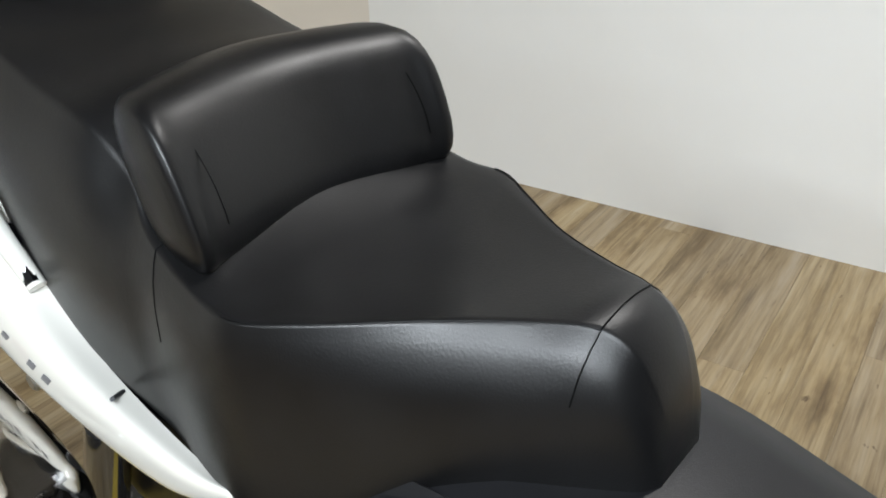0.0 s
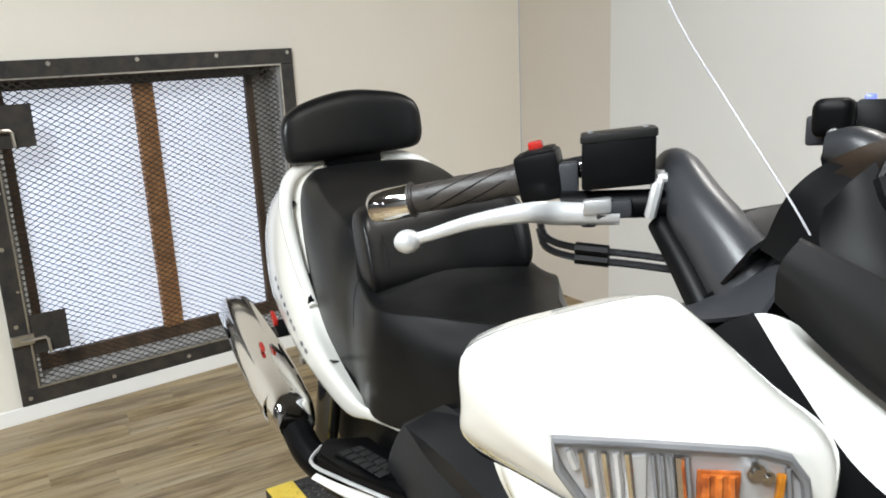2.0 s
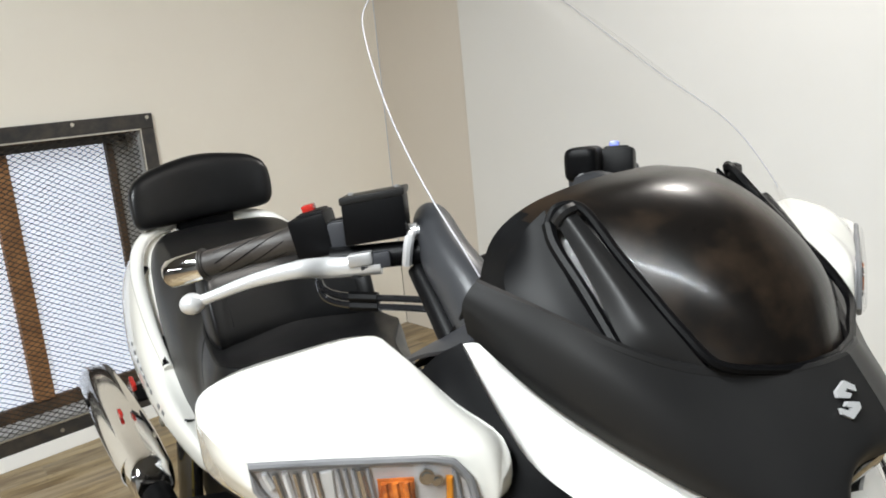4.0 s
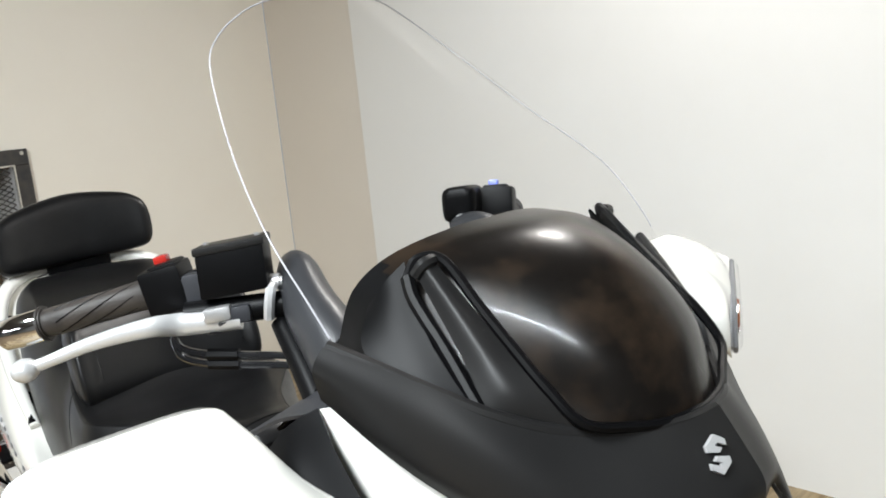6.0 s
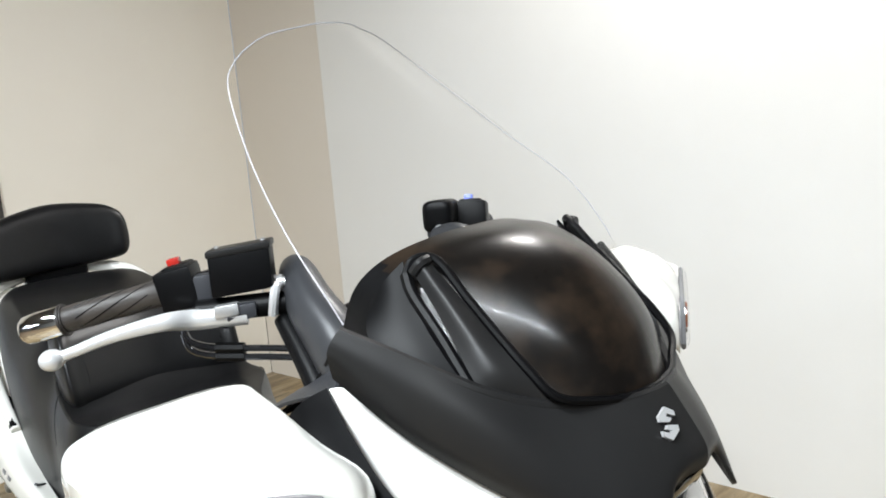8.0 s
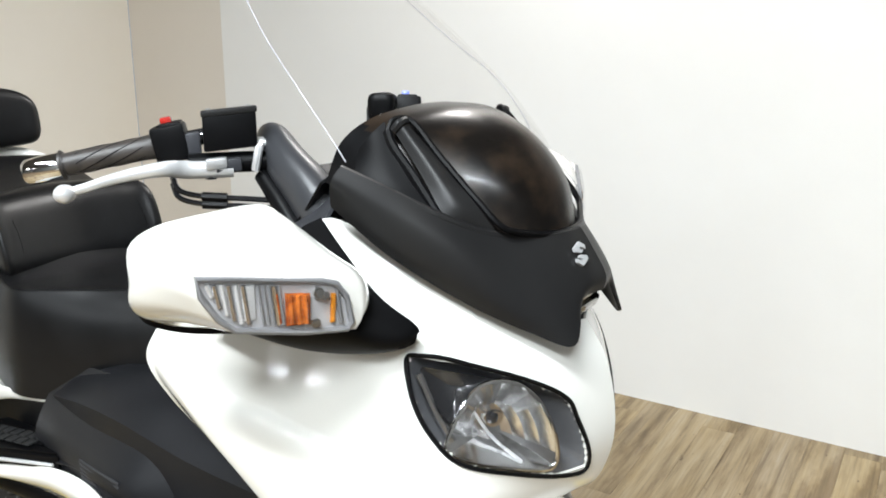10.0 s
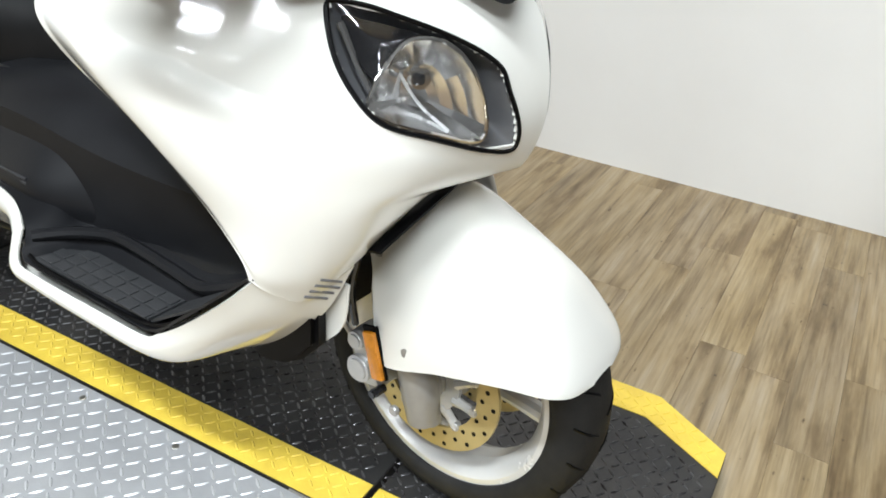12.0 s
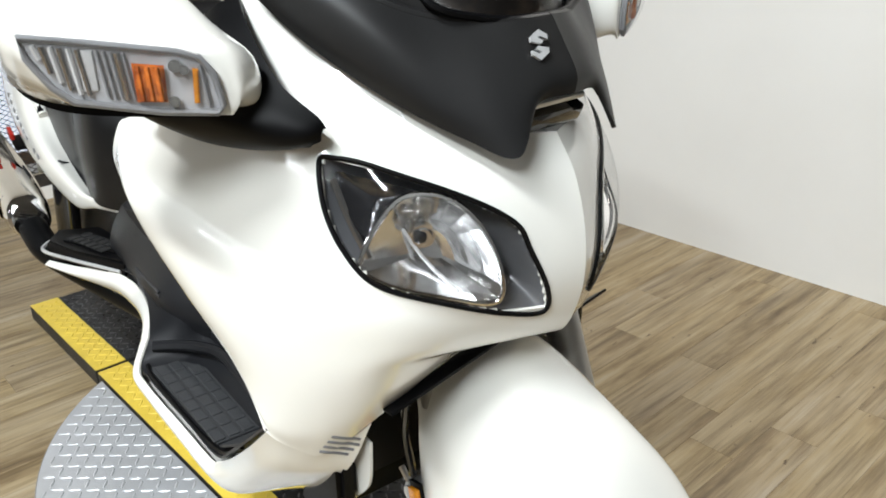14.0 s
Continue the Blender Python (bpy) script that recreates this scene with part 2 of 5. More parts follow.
PLASTER = material("grey plaster reveal", (0.42, 0.41, 0.39), 0.8, spot=(0.33, 0.32, 0.30), scale=10, amount=0.5, bump=0.3)
MIRROR = material("mirror glass", (0.9, 0.9, 0.9), 0.02, 1.0, rough_var=0)


# ---- mesh helpers ----
def thing(name, label, category, group="", kind="", at=(0, 0, 0)):
    ob = new(name)
    ob.location = at
    return tagged(ob, label, category, group, kind)


def part(name, bm, mat, parent=None, label="", smooth=True, angle=0.6):
    me = bpy.data.meshes.new(name)
    bmesh.ops.recalc_face_normals(bm, faces=bm.faces[:])
    bm.to_mesh(me)
    bm.free()
    if smooth:
        me.shade_smooth()
        me.set_sharp_from_angle(angle=angle)
    me.materials.append(mat)
    ob = new(name, me)
    if parent:
        ob.parent = parent
        ob.matrix_parent_inverse = Matrix.Translation(-parent.matrix_basis.translation) if parent.parent is None and parent.type == "EMPTY" else Matrix()
    if label:
        ob["label"] = label
    return ob


def catmull(p, t):
    """Smooth curve through the points p at t from 0 to 1."""
    p = np.asarray(p, float)
    n = len(p) - 1
    s = min(max(t, 0), 1) * n
    i = min(int(s), n - 1)
    f = s - i
    a = p[i - 1] if i else 2 * p[0] - p[1]
    b, c = p[i], p[i + 1]
    d = p[i + 2] if i + 2 <= n else 2 * p[n] - p[n - 1]
    return 0.5 * (2 * b + (c - a) * f + (2 * a - 5 * b + 4 * c - d) * f ** 2 + (3 * b - a - 3 * c + d) * f ** 3)


def surface(rows):
    """Smooth sheet S(u, v) over rows of control points: u along a row, v from row to row."""
    return lambda u, v: catmull([catmull(r, u) for r in rows], v)


def mirrored(rows):
    return [[(x, -y, z) for x, y, z in r] for r in rows]


def sheet(S, nu, nv, thick=0.004, keep=None, flip=False):
    """A bmesh of S with thickness towards the inside."""
    bm = bmesh.new()
    us, vs = np.linspace(0, 1, nu + 1), np.linspace(0, 1, nv + 1)
    P = np.array([[S(u, v) for u in us] for v in vs])
    du, dv = np.gradient(P, axis=1), np.gradient(P, axis=0)
    N = np.cross(du, dv)
    N /= np.linalg.norm(N, axis=2, keepdims=True) + 1e-12
    N *= -1 if flip else 1
    top = [[bm.verts.new(P[j, i]) for i in range(nu + 1)] for j in range(nv + 1)]
    low = [[bm.verts.new(P[j, i] - thick * N[j, i]) for i in range(nu + 1)] for j in range(nv + 1)]
    held = np.array([[keep is None or keep((us[i] + us[i + 1]) / 2, (vs[j] + vs[j + 1]) / 2) for i in range(nu)] for j in range(nv)])
    for j in range(nv):
        for i in range(nu):
            if not held[j, i]:
                continue
            bm.faces.new((top[j][i], top[j][i + 1], top[j + 1][i + 1], top[j + 1][i]))
            bm.faces.new((low[j + 1][i], low[j + 1][i + 1], low[j][i + 1], low[j][i]))
            for a, b, (jj, ii) in (((j, i), (j, i + 1), (j - 1, i)), ((j, i + 1), (j + 1, i + 1), (j, i + 1)),
                                   ((j + 1, i + 1), (j + 1, i), (j + 1, i)), ((j + 1, i), (j, i), (j, i - 1))):
                if not (0 <= jj < nv and 0 <= ii < nu) or not held[jj, ii]:
                    bm.faces.new((top[a[0]][a[1]], low[a[0]][a[1]], low[b[0]][b[1]], top[b[0]][b[1]]))
    loose = [v for v in bm.verts if not v.link_faces]
    bmesh.ops.delete(bm, geom=loose, context="VERTS")
    return bm


def loft(rings, cap=True, bm=None):
    """Skin over closed rings of equally many points."""
    bm = bm or bmesh.new()
    vs = [[bm.verts.new(p) for p in r] for r in rings]
    n = len(rings[0])
    for a, b in zip(vs, vs[1:]):
        for i in range(n):
            bm.faces.new((a[i], a[(i + 1) % n], b[(i + 1) % n], b[i]))
    if cap:
        bm.faces.new(vs[0][::-1])
        bm.faces.new(vs[-1])
    return bm


def smooth_rings(rings, steps):
    return [[catmull([r[k] for r in rings], t) for k in range(len(rings[0]))] for t in np.linspace(0, 1, steps)]


def tube(points, radius, sides=10, steps=0, bm=None, flat=1.0):
    """A round bar along points; radius may be a list."""
    pts = [Vector(catmull(points, t)) for t in np.linspace(0, 1, steps)] if steps else [Vector(p) for p in points]
    rad = [radius] * len(pts) if not isinstance(radius, (list, tuple)) else [float(np.interp(k / (len(pts) - 1), np.linspace(0, 1, len(radius)), radius)) for k in range(len(pts))]
    rings = []
    side = None
    for k, p in enumerate(pts):
        d = (pts[min(k + 1, len(pts) - 1)] - pts[max(k - 1, 0)]).normalized()
        if side is None:
            side = d.cross(Vector((0, 0, 1)))
            side = side.normalized() if side.length > 0.05 else Vector((1, 0, 0))
        side = (side - d * side.dot(d)).normalized()
        up = side.cross(d)
        rings.append([p + rad[k] * (side * math.cos(a) * flat + up * math.sin(a)) for a in np.linspace(0, 2 * math.pi, sides, endpoint=False)])
    return loft(rings, bm=bm)


def rbox(sx, sy, sz, bevel=0.005, m=None, segments=2, bm=None):
    """A box with rounded edges."""
    own = bmesh.new()
    bmesh.ops.create_cube(own, size=1.0)
    bmesh.ops.scale(own, vec=(sx, sy, sz), verts=own.verts)
    if bevel:
        bmesh.ops.bevel(own, geom=own.edges[:], offset=bevel, segments=segments, profile=0.6, affect="EDGES")
    if m is not None:
        own.transform(m)
    return merge(bm, own)


def merge(bm, own):
    if bm is None:
        return own
    me = bpy.data.meshes.new("t")
    own.to_mesh(me)
    own.free()
    bm.from_mesh(me)
    bpy.data.meshes.remove(me)
    return bm


def slab(outline, depth, m, bevel=0.0, bm=None):
    """A flat plate with that outline in its own x and y, depth along its own z."""
    own = bmesh.new()
    lo = [own.verts.new((x, y, 0)) for x, y in outline]
    hi = [own.verts.new((x, y, depth)) for x, y in outline]
    own.faces.new(lo[::-1])
    own.faces.new(hi)
    for i in range(len(lo)):
        j = (i + 1) % len(lo)
        own.faces.new((lo[i], lo[j], hi[j], hi[i]))
    if bevel:
        bmesh.ops.bevel(own, geom=[e for e in own.edges if abs(e.verts[0].co.z - e.verts[1].co.z) < 1e-6], offset=bevel, segments=2, affect="EDGES")
    own.transform(m)
    return merge(bm, own)


def disc(r, depth, m, sides=32, bevel=0.0, bm=None, r2=None):
    own = bmesh.new()
    bmesh.ops.create_cone(own, cap_ends=True, segments=sides, radius1=r, radius2=r if r2 is None else r2, depth=depth)
    if bevel:
        bmesh.ops.bevel(own, geom=[e for e in own.edges if abs(e.verts[0].co.z - e.verts[1].co.z) < 1e-6], offset=bevel, segments=2, affect="EDGES")
    own.transform(m)
    return merge(bm, own)


def lathe(profile, m, sides=64, bm=None):
    """Turns a closed profile of (radius, height) about its own z."""
    own = bmesh.new()
    rings = [[own.verts.new((r * math.cos(a), r * math.sin(a), h)) for a in np.linspace(0, 2 * math.pi, sides, endpoint=False)] for r, h in profile]
    for k in range(len(rings)):
        a, b = rings[k], rings[(k + 1) % len(rings)]
        for i in range(sides):
            own.faces.new((a[i], a[(i + 1) % sides], b[(i + 1) % sides], b[i]))
    own.transform(m)
    return merge(bm, own)


def along(a, b):
    """A pose at a whose z points to b."""
    a, b = Vector(a), Vector(b)
    return Matrix.Translation(a) @ (b - a).to_track_quat("Z", "Y").to_matrix().to_4x4()


# ---- room ----
SIDE = math.radians(5.7)          # the white side wall's turn


def side_y(x):
    return 1.739 + math.tan(SIDE) * (x + 0.2)


WU = Vector((-0.2028, 0.9792, 0))  # along the window wall
WN = Vector((0.9792, 0.2028, 0))   # from it into the room
W0 = Vector((-2.4224, 0.206, 0))   # the grille's corner on it
CORNER = (-2.70, side_y(-2.70))


def wall(name, a, b, mat, label, z0=0.0, z1=CEIL, thick=0.12, holes=()):
    """A wall from a to b, its room side on the line, with rectangular holes (s0, s1, z0, z1) along it."""
    a, b = Vector((*a, 0)), Vector((*b, 0))
    d = (b - a).normalized()
    n = Vector((-d.y, d.x, 0))
    length = (b - a).length
    ss = sorted({0.0, length, *[h[0] for h in holes], *[h[1] for h in holes]})
    zs = sorted({z0, z1, *[h[2] for h in holes], *[h[3] for h in holes]})
    bm = bmesh.new()
    for i in range(len(ss) - 1):
        for j in range(len(zs) - 1):
            sm, zm = (ss[i] + ss[i + 1]) / 2, (zs[j] + zs[j + 1]) / 2
            if any(h[0] < sm < h[1] and h[2] < zm < h[3] for h in holes):
                continue
            c = [a + d * s + n * o + Vector((0, 0, z)) for o in (0, thick) for s in (ss[i], ss[i + 1]) for z in (zs[j], zs[j + 1])]
            v = [bm.verts.new(p) for p in c]
            for f in ((0, 1, 3, 2), (4, 6, 7, 5), (0, 4, 5, 1), (2, 3, 7, 6), (1, 5, 7, 3), (0, 2, 6, 4)):
                bm.faces.new([v[k] for k in f])
    bmesh.ops.remove_doubles(bm, verts=bm.verts, dist=1e-5)
    ob = part(name, bm, mat, smooth=False)
    return tagged(ob, label, "wall", kind="structure")


# walls run clockwise seen from above, so their outside is on the left of the way
wall("wall_side", (1.233, side_y(1.233)), (-2.02, side_y(-2.02)), WALL, "smooth white painted side wall behind the scooter", thick=-0.12)
wall("wall_strip", (-2.02, side_y(-2.02) + 0.004), (CORNER[0], CORNER[1] + 0.004), TAN, "tan painted strip of wall in the corner", thick=-0.12)
w_a = Vector(CORNER).to_3d()
w_len = 4.2
w_b = w_a - WU * w_len
S_R = (w_a - W0).dot(WU)
wall("wall_window", (w_a.x, w_a.y), (w_b.x, w_b.y), CREAM, "cream painted wall with a low grilled window", thick=-0.12,
     holes=[(S_R + 0.05, S_R + 1.17, 0.115, 1.255)])
wall("wall_stub", (1.233, side_y(1.233)), (1.42, 0.94), WALL, "white painted wall return beside the floor", thick=0.12)
# unseen walls and ceiling that close the room, dark to limit bounce light
wall("wall_front", (1.42, 0.94), (3.6, 1.1), SHOP, "plain unseen workshop wall, grey to cut bounce light", thick=0.12)
wall("wall_east", (3.6, 1.1), (3.6, -10.5), SHOP, "plain unseen workshop wall, grey to cut bounce light", thick=0.12)
wall("wall_south", (3.6, -10.5), (w_b.x - 2.4, -10.5), SHOP, "plain unseen workshop wall, grey to cut bounce light", thick=0.12)
wall("wall_west", (w_b.x - 2.4, -10.5), (w_b.x, w_b.y), SHOP, "plain unseen workshop wall, grey to cut bounce light", thick=0.12)
bm = rbox(9.0, 14.0, 0.1, 0, pose(0, -4.2, CEIL + 0.05))
tagged(part("ceiling", bm, CEILING, smooth=False), "plain unseen ceiling, dark grey to cut bounce light", "ceiling", kind="structure")

# fluorescent fittings under the ceiling, the far four added to match the fill lamps
for k, (lx, ly, rz) in enumerate(TUBES):
    lamp = thing("ceiling_light", "unseen white fluorescent tube fitting, far rows added as fill", "ceiling light", "ceiling lights", at=(lx, ly, CEIL))
    part("housing", rbox(1.3, 0.2, 0.05, 0.008, pose(lx, ly, CEIL - 0.03, 0, 0, rz)), CEILING, lamp)
    part("tube", tube([(lx - 0.6 * math.cos(radians(rz)), ly - 0.6 * math.sin(radians(rz)), CEIL - 0.075), (lx + 0.6 * math.cos(radians(rz)), ly + 0.6 * math.sin(radians(rz)), CEIL - 0.075)], 0.016), TUBE, lamp)

lamp = thing("ceiling_light", "round white ceiling lamp", "ceiling light", at=(*ROUND, CEIL))
part("housing", disc(0.15, 0.05, pose(*ROUND, CEIL - 0.025), 40, 0.01), CEILING, lamp)
part("diffuser", disc(0.125, 0.03, pose(*ROUND, CEIL - 0.062), 40, 0.012), TUBE, lamp)

# floor of vinyl planks, laid square to the side wall
floor = tagged(part("floor", rbox(9.0, 14.0, 0.1, 0, pose(0, -4.2, -0.056)), JOINT, smooth=False), "oak-look vinyl plank floor, yellow-brown and grained", "floor", kind="structure")

# ---- grilled window ----
win = thing("window_1", "low window behind a black steel frame with expanded metal mesh", "window", kind="structure", at=tuple(W0))


def on_wall(s, o, z):
    """A place s along the window wall from the frame's corner, o into the room."""
    return W0 + WU * s + WN * o + Vector((0, 0, z))


def wall_box(s0, s1, o0, o1, z0, z1, bevel=0.002, bm=None):
    c = on_wall((s0 + s1) / 2, (o0 + o1) / 2, (z0 + z1) / 2)
    m = Matrix.Translation(c) @ Matrix((WU, WN, (0, 0, 1))).transposed().to_4x4()
    return rbox(s1 - s0, o1 - o0, z1 - z0, bevel, m, 1, bm)


ZT, ZB, SL = 1.307, 0.062, -1.225
part("frame_rail", wall_box(SL, 0, 0.001, 0.013, ZT - 0.062, ZT), BLACKMETAL, win)
part("frame_rail", wall_box(SL, 0, 0.001, 0.013, ZB, ZB + 0.062), BLACKMETAL, win)
part("frame_stile", wall_box(-0.062, 0, 0.001, 0.013, ZB + 0.062, ZT - 0.062), BLACKMETAL, win)
part("frame_stile", wall_box(SL, SL + 0.062, 0.001, 0.013, ZB + 0.062, ZT - 0.062), BLACKMETAL, win)
# raised bead round the mesh
for s0, s1, z0, z1 in ((SL + 0.06, -0.06, ZT - 0.066, ZT - 0.06), (SL + 0.06, -0.06, ZB + 0.06, ZB + 0.066),
                       (-0.066, -0.06, ZB + 0.066, ZT - 0.066), (SL + 0.06, SL + 0.066, ZB + 0.066, ZT - 0.066)):
    part("bead", wall_box(s0, s1, 0.013, 0.019, z0, z1, 0), ZINC, win)
for s, z in [(-0.024 - 0.309 * k, ZT - 0.016) for k in range(4)] + [(SL + 0.03 + 0.3 * k, ZB + 0.027) for k in range(4)] + [(-0.02, 0.95), (-0.02, 0.62), (-0.02, 0.3), (SL + 0.025, 1.2), (SL + 0.025, 0.66), (SL + 0.025, 0.37)]:
    part("bolt", disc(0.008, 0.008, along(on_wall(s, 0.013, z), on_wall(s, 0.03, z)), 10, 0.002), ZINC, win)
# reveal of the opening: timber sides, ledge and the mullioned sash behind
part("reveal_side", wall_box(-0.066, -0.052, -0.16, -0.001, 0.12, 1.25), PLASTER, win)
part("reveal_side", wall_box(-1.165, -1.14, -0.16, -0.001, 0.12, 1.25), PLASTER, win)
part("sill", wall_box(-1.14, -0.075, -0.16, -0.001, 0.117, 0.14), PLASTER, win, "dusty grey sill")
part("sash_side", wall_box(-0.135, -0.066, -0.15, -0.14, 0.14, 1.235), PLASTER, win)
part("reveal_head", wall_box(-1.14, -0.075, -0.16, -0.001, 1.235, 1.254), DARKWOOD, win)
part("sash_rail", wall_box(-1.14, -0.075, -0.15, -0.115, 0.14, 0.195), DARKWOOD, win)
part("sash_rail", wall_box(-1.14, -0.075, -0.15, -0.115, 1.2, 1.235), BLACKMETAL, win)
part("sash_stile", wall_box(-0.165, -0.135, -0.15, -0.115, 0.195, 1.2), DARKWOOD, win)
part("sash_stile", wall_box(-1.14, -1.09, -0.15, -0.115, 0.195, 1.2), DARKWOOD, win)
part("mullion", wall_box(-0.635, -0.56, -0.15, -0.1, 0.195, 1.2), RUST, win, "rusty brown steel mullion")
part("pane", wall_box(-1.09, -0.635, -0.146, -0.14, 0.195, 1.2, 0), DAY, win, "frosted pane bright with daylight")
part("pane", wall_box(-0.56, -0.165, -0.146, -0.14, 0.195, 1.2, 0), DAY, win, "frosted pane bright with daylight")
# expanded metal mesh: strands weaving in diamonds
bm = bmesh.new()
DW, DH = 0.035, 0.021
s_lo, s_hi, z_lo, z_hi = -1.163, -0.062, 0.125, 1.246
rows_n = int((z_hi - z_lo) / (DH / 2))
cols_n = int((s_hi - s_lo) / DW) + 1
for j in range(rows_n):
    z0 = z_lo + j * DH / 2
    for i in range(cols_n * 2):
        sa, sb = s_lo + i * DW / 2, s_lo + (i + 1) * DW / 2
        if sb > s_hi:
            continue
        up = (i + j) % 2 == 0
        za, zb = (z0, z0 + DH / 2) if up else (z0 + DH / 2, z0)
        o = 0.006
        h = 0.0022
        v = [bm.verts.new(on_wall(s, oo, z)) for s, z, oo in ((sa, za - h, o), (sb, zb - h, o), (sb, zb + h, o + 0.0016), (sa, za + h, o + 0.0016))]
        bm.faces.new(v)
tagged(part("mesh_screen", bm, BLACKMETAL, win, "black expanded metal mesh", smooth=False), kind="stuff")
for z in (1.085, 0.33):
    part("hinge_plate", wall_box(-1.155, -1.03, 0.014, 0.019, z - 0.075, z + 0.075), BLACKMETAL, win)
    part("latch", wall_box(SL + 0.0, SL + 0.075, 0.02, 0.036, z - 0.028, z + 0.01), ZINC, win, "small zinc slide latch")
    part("latch_rod", tube([on_wall(SL + 0.03, 0.042, z - 0.01), on_wall(SL + 0.11, 0.042, z - 0.01), on_wall(SL + 0.118, 0.042, z - 0.02), on_wall(SL + 0.12, 0.042, z - 0.07)], 0.006, 8), ZINC, win)
for z in (0.86, 0.5):
    part("latch_screw", disc(0.005, 0.006, along(on_wall(SL + 0.05, 0.02, z), on_wall(SL + 0.05, 0.04, z)), 8), ZINC, win)
base = part("baseboard", wall_box(-1.75, -0.0, 0.001, 0.012, 0.0, 0.06), WALL, smooth=False)
tagged(base, "low white board under the grilled window", "baseboard", kind="structure")

# ---- lift table and turntable ----
LT = 0.05
L0 = Vector((0.644, -0.139, 0))
LA = math.radians(5.9)
E1, E2 = Vector((math.cos(LA), math.sin(LA), 0)), Vector((-math.sin(LA), math.cos(LA), 0))


def lift_m(z=0.0):
    return Matrix.Translation(L0 + Vector((0, 0, z))) @ Matrix.Rotation(LA, 4, "Z")


lift = thing("lift_table", "black diamond-plate lift table edged in yellow on a steel turntable", "lift table", at=(-0.04, 0.16, 0))
W = 0.635
middle = [(-1.272, 0), (-0.006, 0), (-0.006, W), (-1.272, W)]
nose = [(0.006, 0), (0.40, 0), (0.53, -0.045), (0.53, 0.535), (0.37, W), (0.006, W)]
tail = [(-1.82, 0.0), (-1.286, 0), (-1.286, W), (-1.82, W)]
for nm, o in (("table_plate", middle), ("front_flap", nose), ("rear_flap", tail)):
    part(nm, slab(o, LT - 0.004, lift_m(0.0), 0.002), BLACKPLATE, lift, smooth=False)
B = 0.083


def stripe(o):
    part("yellow_stripe", slab(o, 0.0022, lift_m(LT - 0.0038)), YELLOW, lift, "worn safety-yellow painted edge", smooth=False)


stripe([(-1.272, 0.001), (-0.007, 0.001), (-0.007, B), (-1.272, B)])
stripe([(-1.272, W - B), (-0.007, W - B), (-0.007, W - 0.001), (-1.272, W - 0.001)])
stripe([(0.007, 0.001), (0.40, 0.001), (0.529, -0.044), (0.529, 0.035), (0.415, B), (0.007, B)])
stripe([(0.007, W - B), (0.36, W - B), (0.529, 0.455), (0.529, 0.533), (0.37, W - 0.001), (0.007, W - 0.001)])
stripe([(-1.819, 0.001), (-1.287, 0.001), (-1.287, B), (-1.819, B)])
part("edge_trim", slab([(-0.13, -0.004), (-0.004, -0.004), (-0.004, -0.0005), (-0.13, -0.0005)], LT - 0.006, lift_m(0)), EDGESTEEL, lift, "bare steel edge strip", smooth=False)
part("edge_trim", slab([(0.006, -0.004), (0.398, -0.004), (0.398, -0.0005), (0.006, -0.0005)], LT - 0.006, lift_m(0)), EDGESTEEL, lift, "bare steel edge strip", smooth=False)
# the half-moon of the turntable beside the table
TC, TR = Vector((-0.04, 0.162, 0)), 0.69
inv = lift_m().inverted()
c2 = inv @ TC
for side in (-1,):
    edge = -0.006 if side < 0 else W + 0.006
    h = abs(c2.y - edge)
    half = math.acos(min(0.999, h / TR))
    arc = [(c2.x + TR * math.sin(a), c2.y + side * TR * math.cos(a)) for a in np.linspace(-half, half, 49)]
    o = arc if side < 0 else arc[::-1]
    o = [(x, y) for x, y in o]
    part("turntable_plate", slab(o, LT - 0.004, lift_m(0.0), 0.0015), STEEL, lift, "bright bare diamond-plate half moon", smooth=True, angle=0.4)
    rim = [(c2.x + (TR + 0.0035) * math.sin(q), c2.y + side * (TR + 0.0035) * math.cos(q)) for q in np.linspace(-half, half, 49)]
    part("turntable_rim", slab(rim + arc[::-1] if side > 0 else (rim + arc[::-1])[::-1], LT - 0.007, lift_m(0.0)), EDGESTEEL, lift, "dull steel rim of the turntable", smooth=True, angle=0.4)
    if side < 0:
        for fx in (-0.62, -0.37, -0.11):
            part("screw", disc(0.007, 0.004, lift_m(LT - 0.003) @ pose(fx, -0.035, 0), 10, 0.001), ZINC, lift)
        part("screw", disc(0.008, 0.004, lift_m(LT - 0.003) @ pose(-0.32, -0.24, 0), 10, 0.001), ZINC, lift)


def inside(p, poly):
    x, y = p
    hit = False
    for (x0, y0), (x1, y1) in zip(poly, poly[1:] + poly[:1]):
        if (y0 > y) != (y1 > y) and x < (x1 - x0) * (y - y0) / (y1 - y0) + x0:
            hit = not hit
    return hit


def treads(area, spots, z, pitch=0.035):
    """Raised lozenges, turned to and fro, over the area (x0, x1, y0, y1) of the lift's plan."""
    verts, faces = [], []
    x0, x1, y0, y1 = area
    k2 = pitch / 0.035
    shape = [(x * k2, y * k2, h) for x, y, h in ((-0.0135, 0, 0), (-0.005, -0.0033, 0), (0.005, -0.0033, 0), (0.0135, 0, 0), (0.005, 0.0033, 0), (-0.005, 0.0033, 0), (-0.008, 0, 0.002), (0.008, 0, 0.002))]
    tris = [(0, 1, 6), (1, 2, 7, 6), (2, 3, 7), (3, 4, 7), (4, 5, 6, 7), (5, 0, 6)]
    q = pitch * 0.72
    for i in range(int((x1 - x0) / q)):
        for j in range(int((y1 - y0) / q)):
            px, py = x0 + (i + 0.5) * q, y0 + (j + 0.5) * q
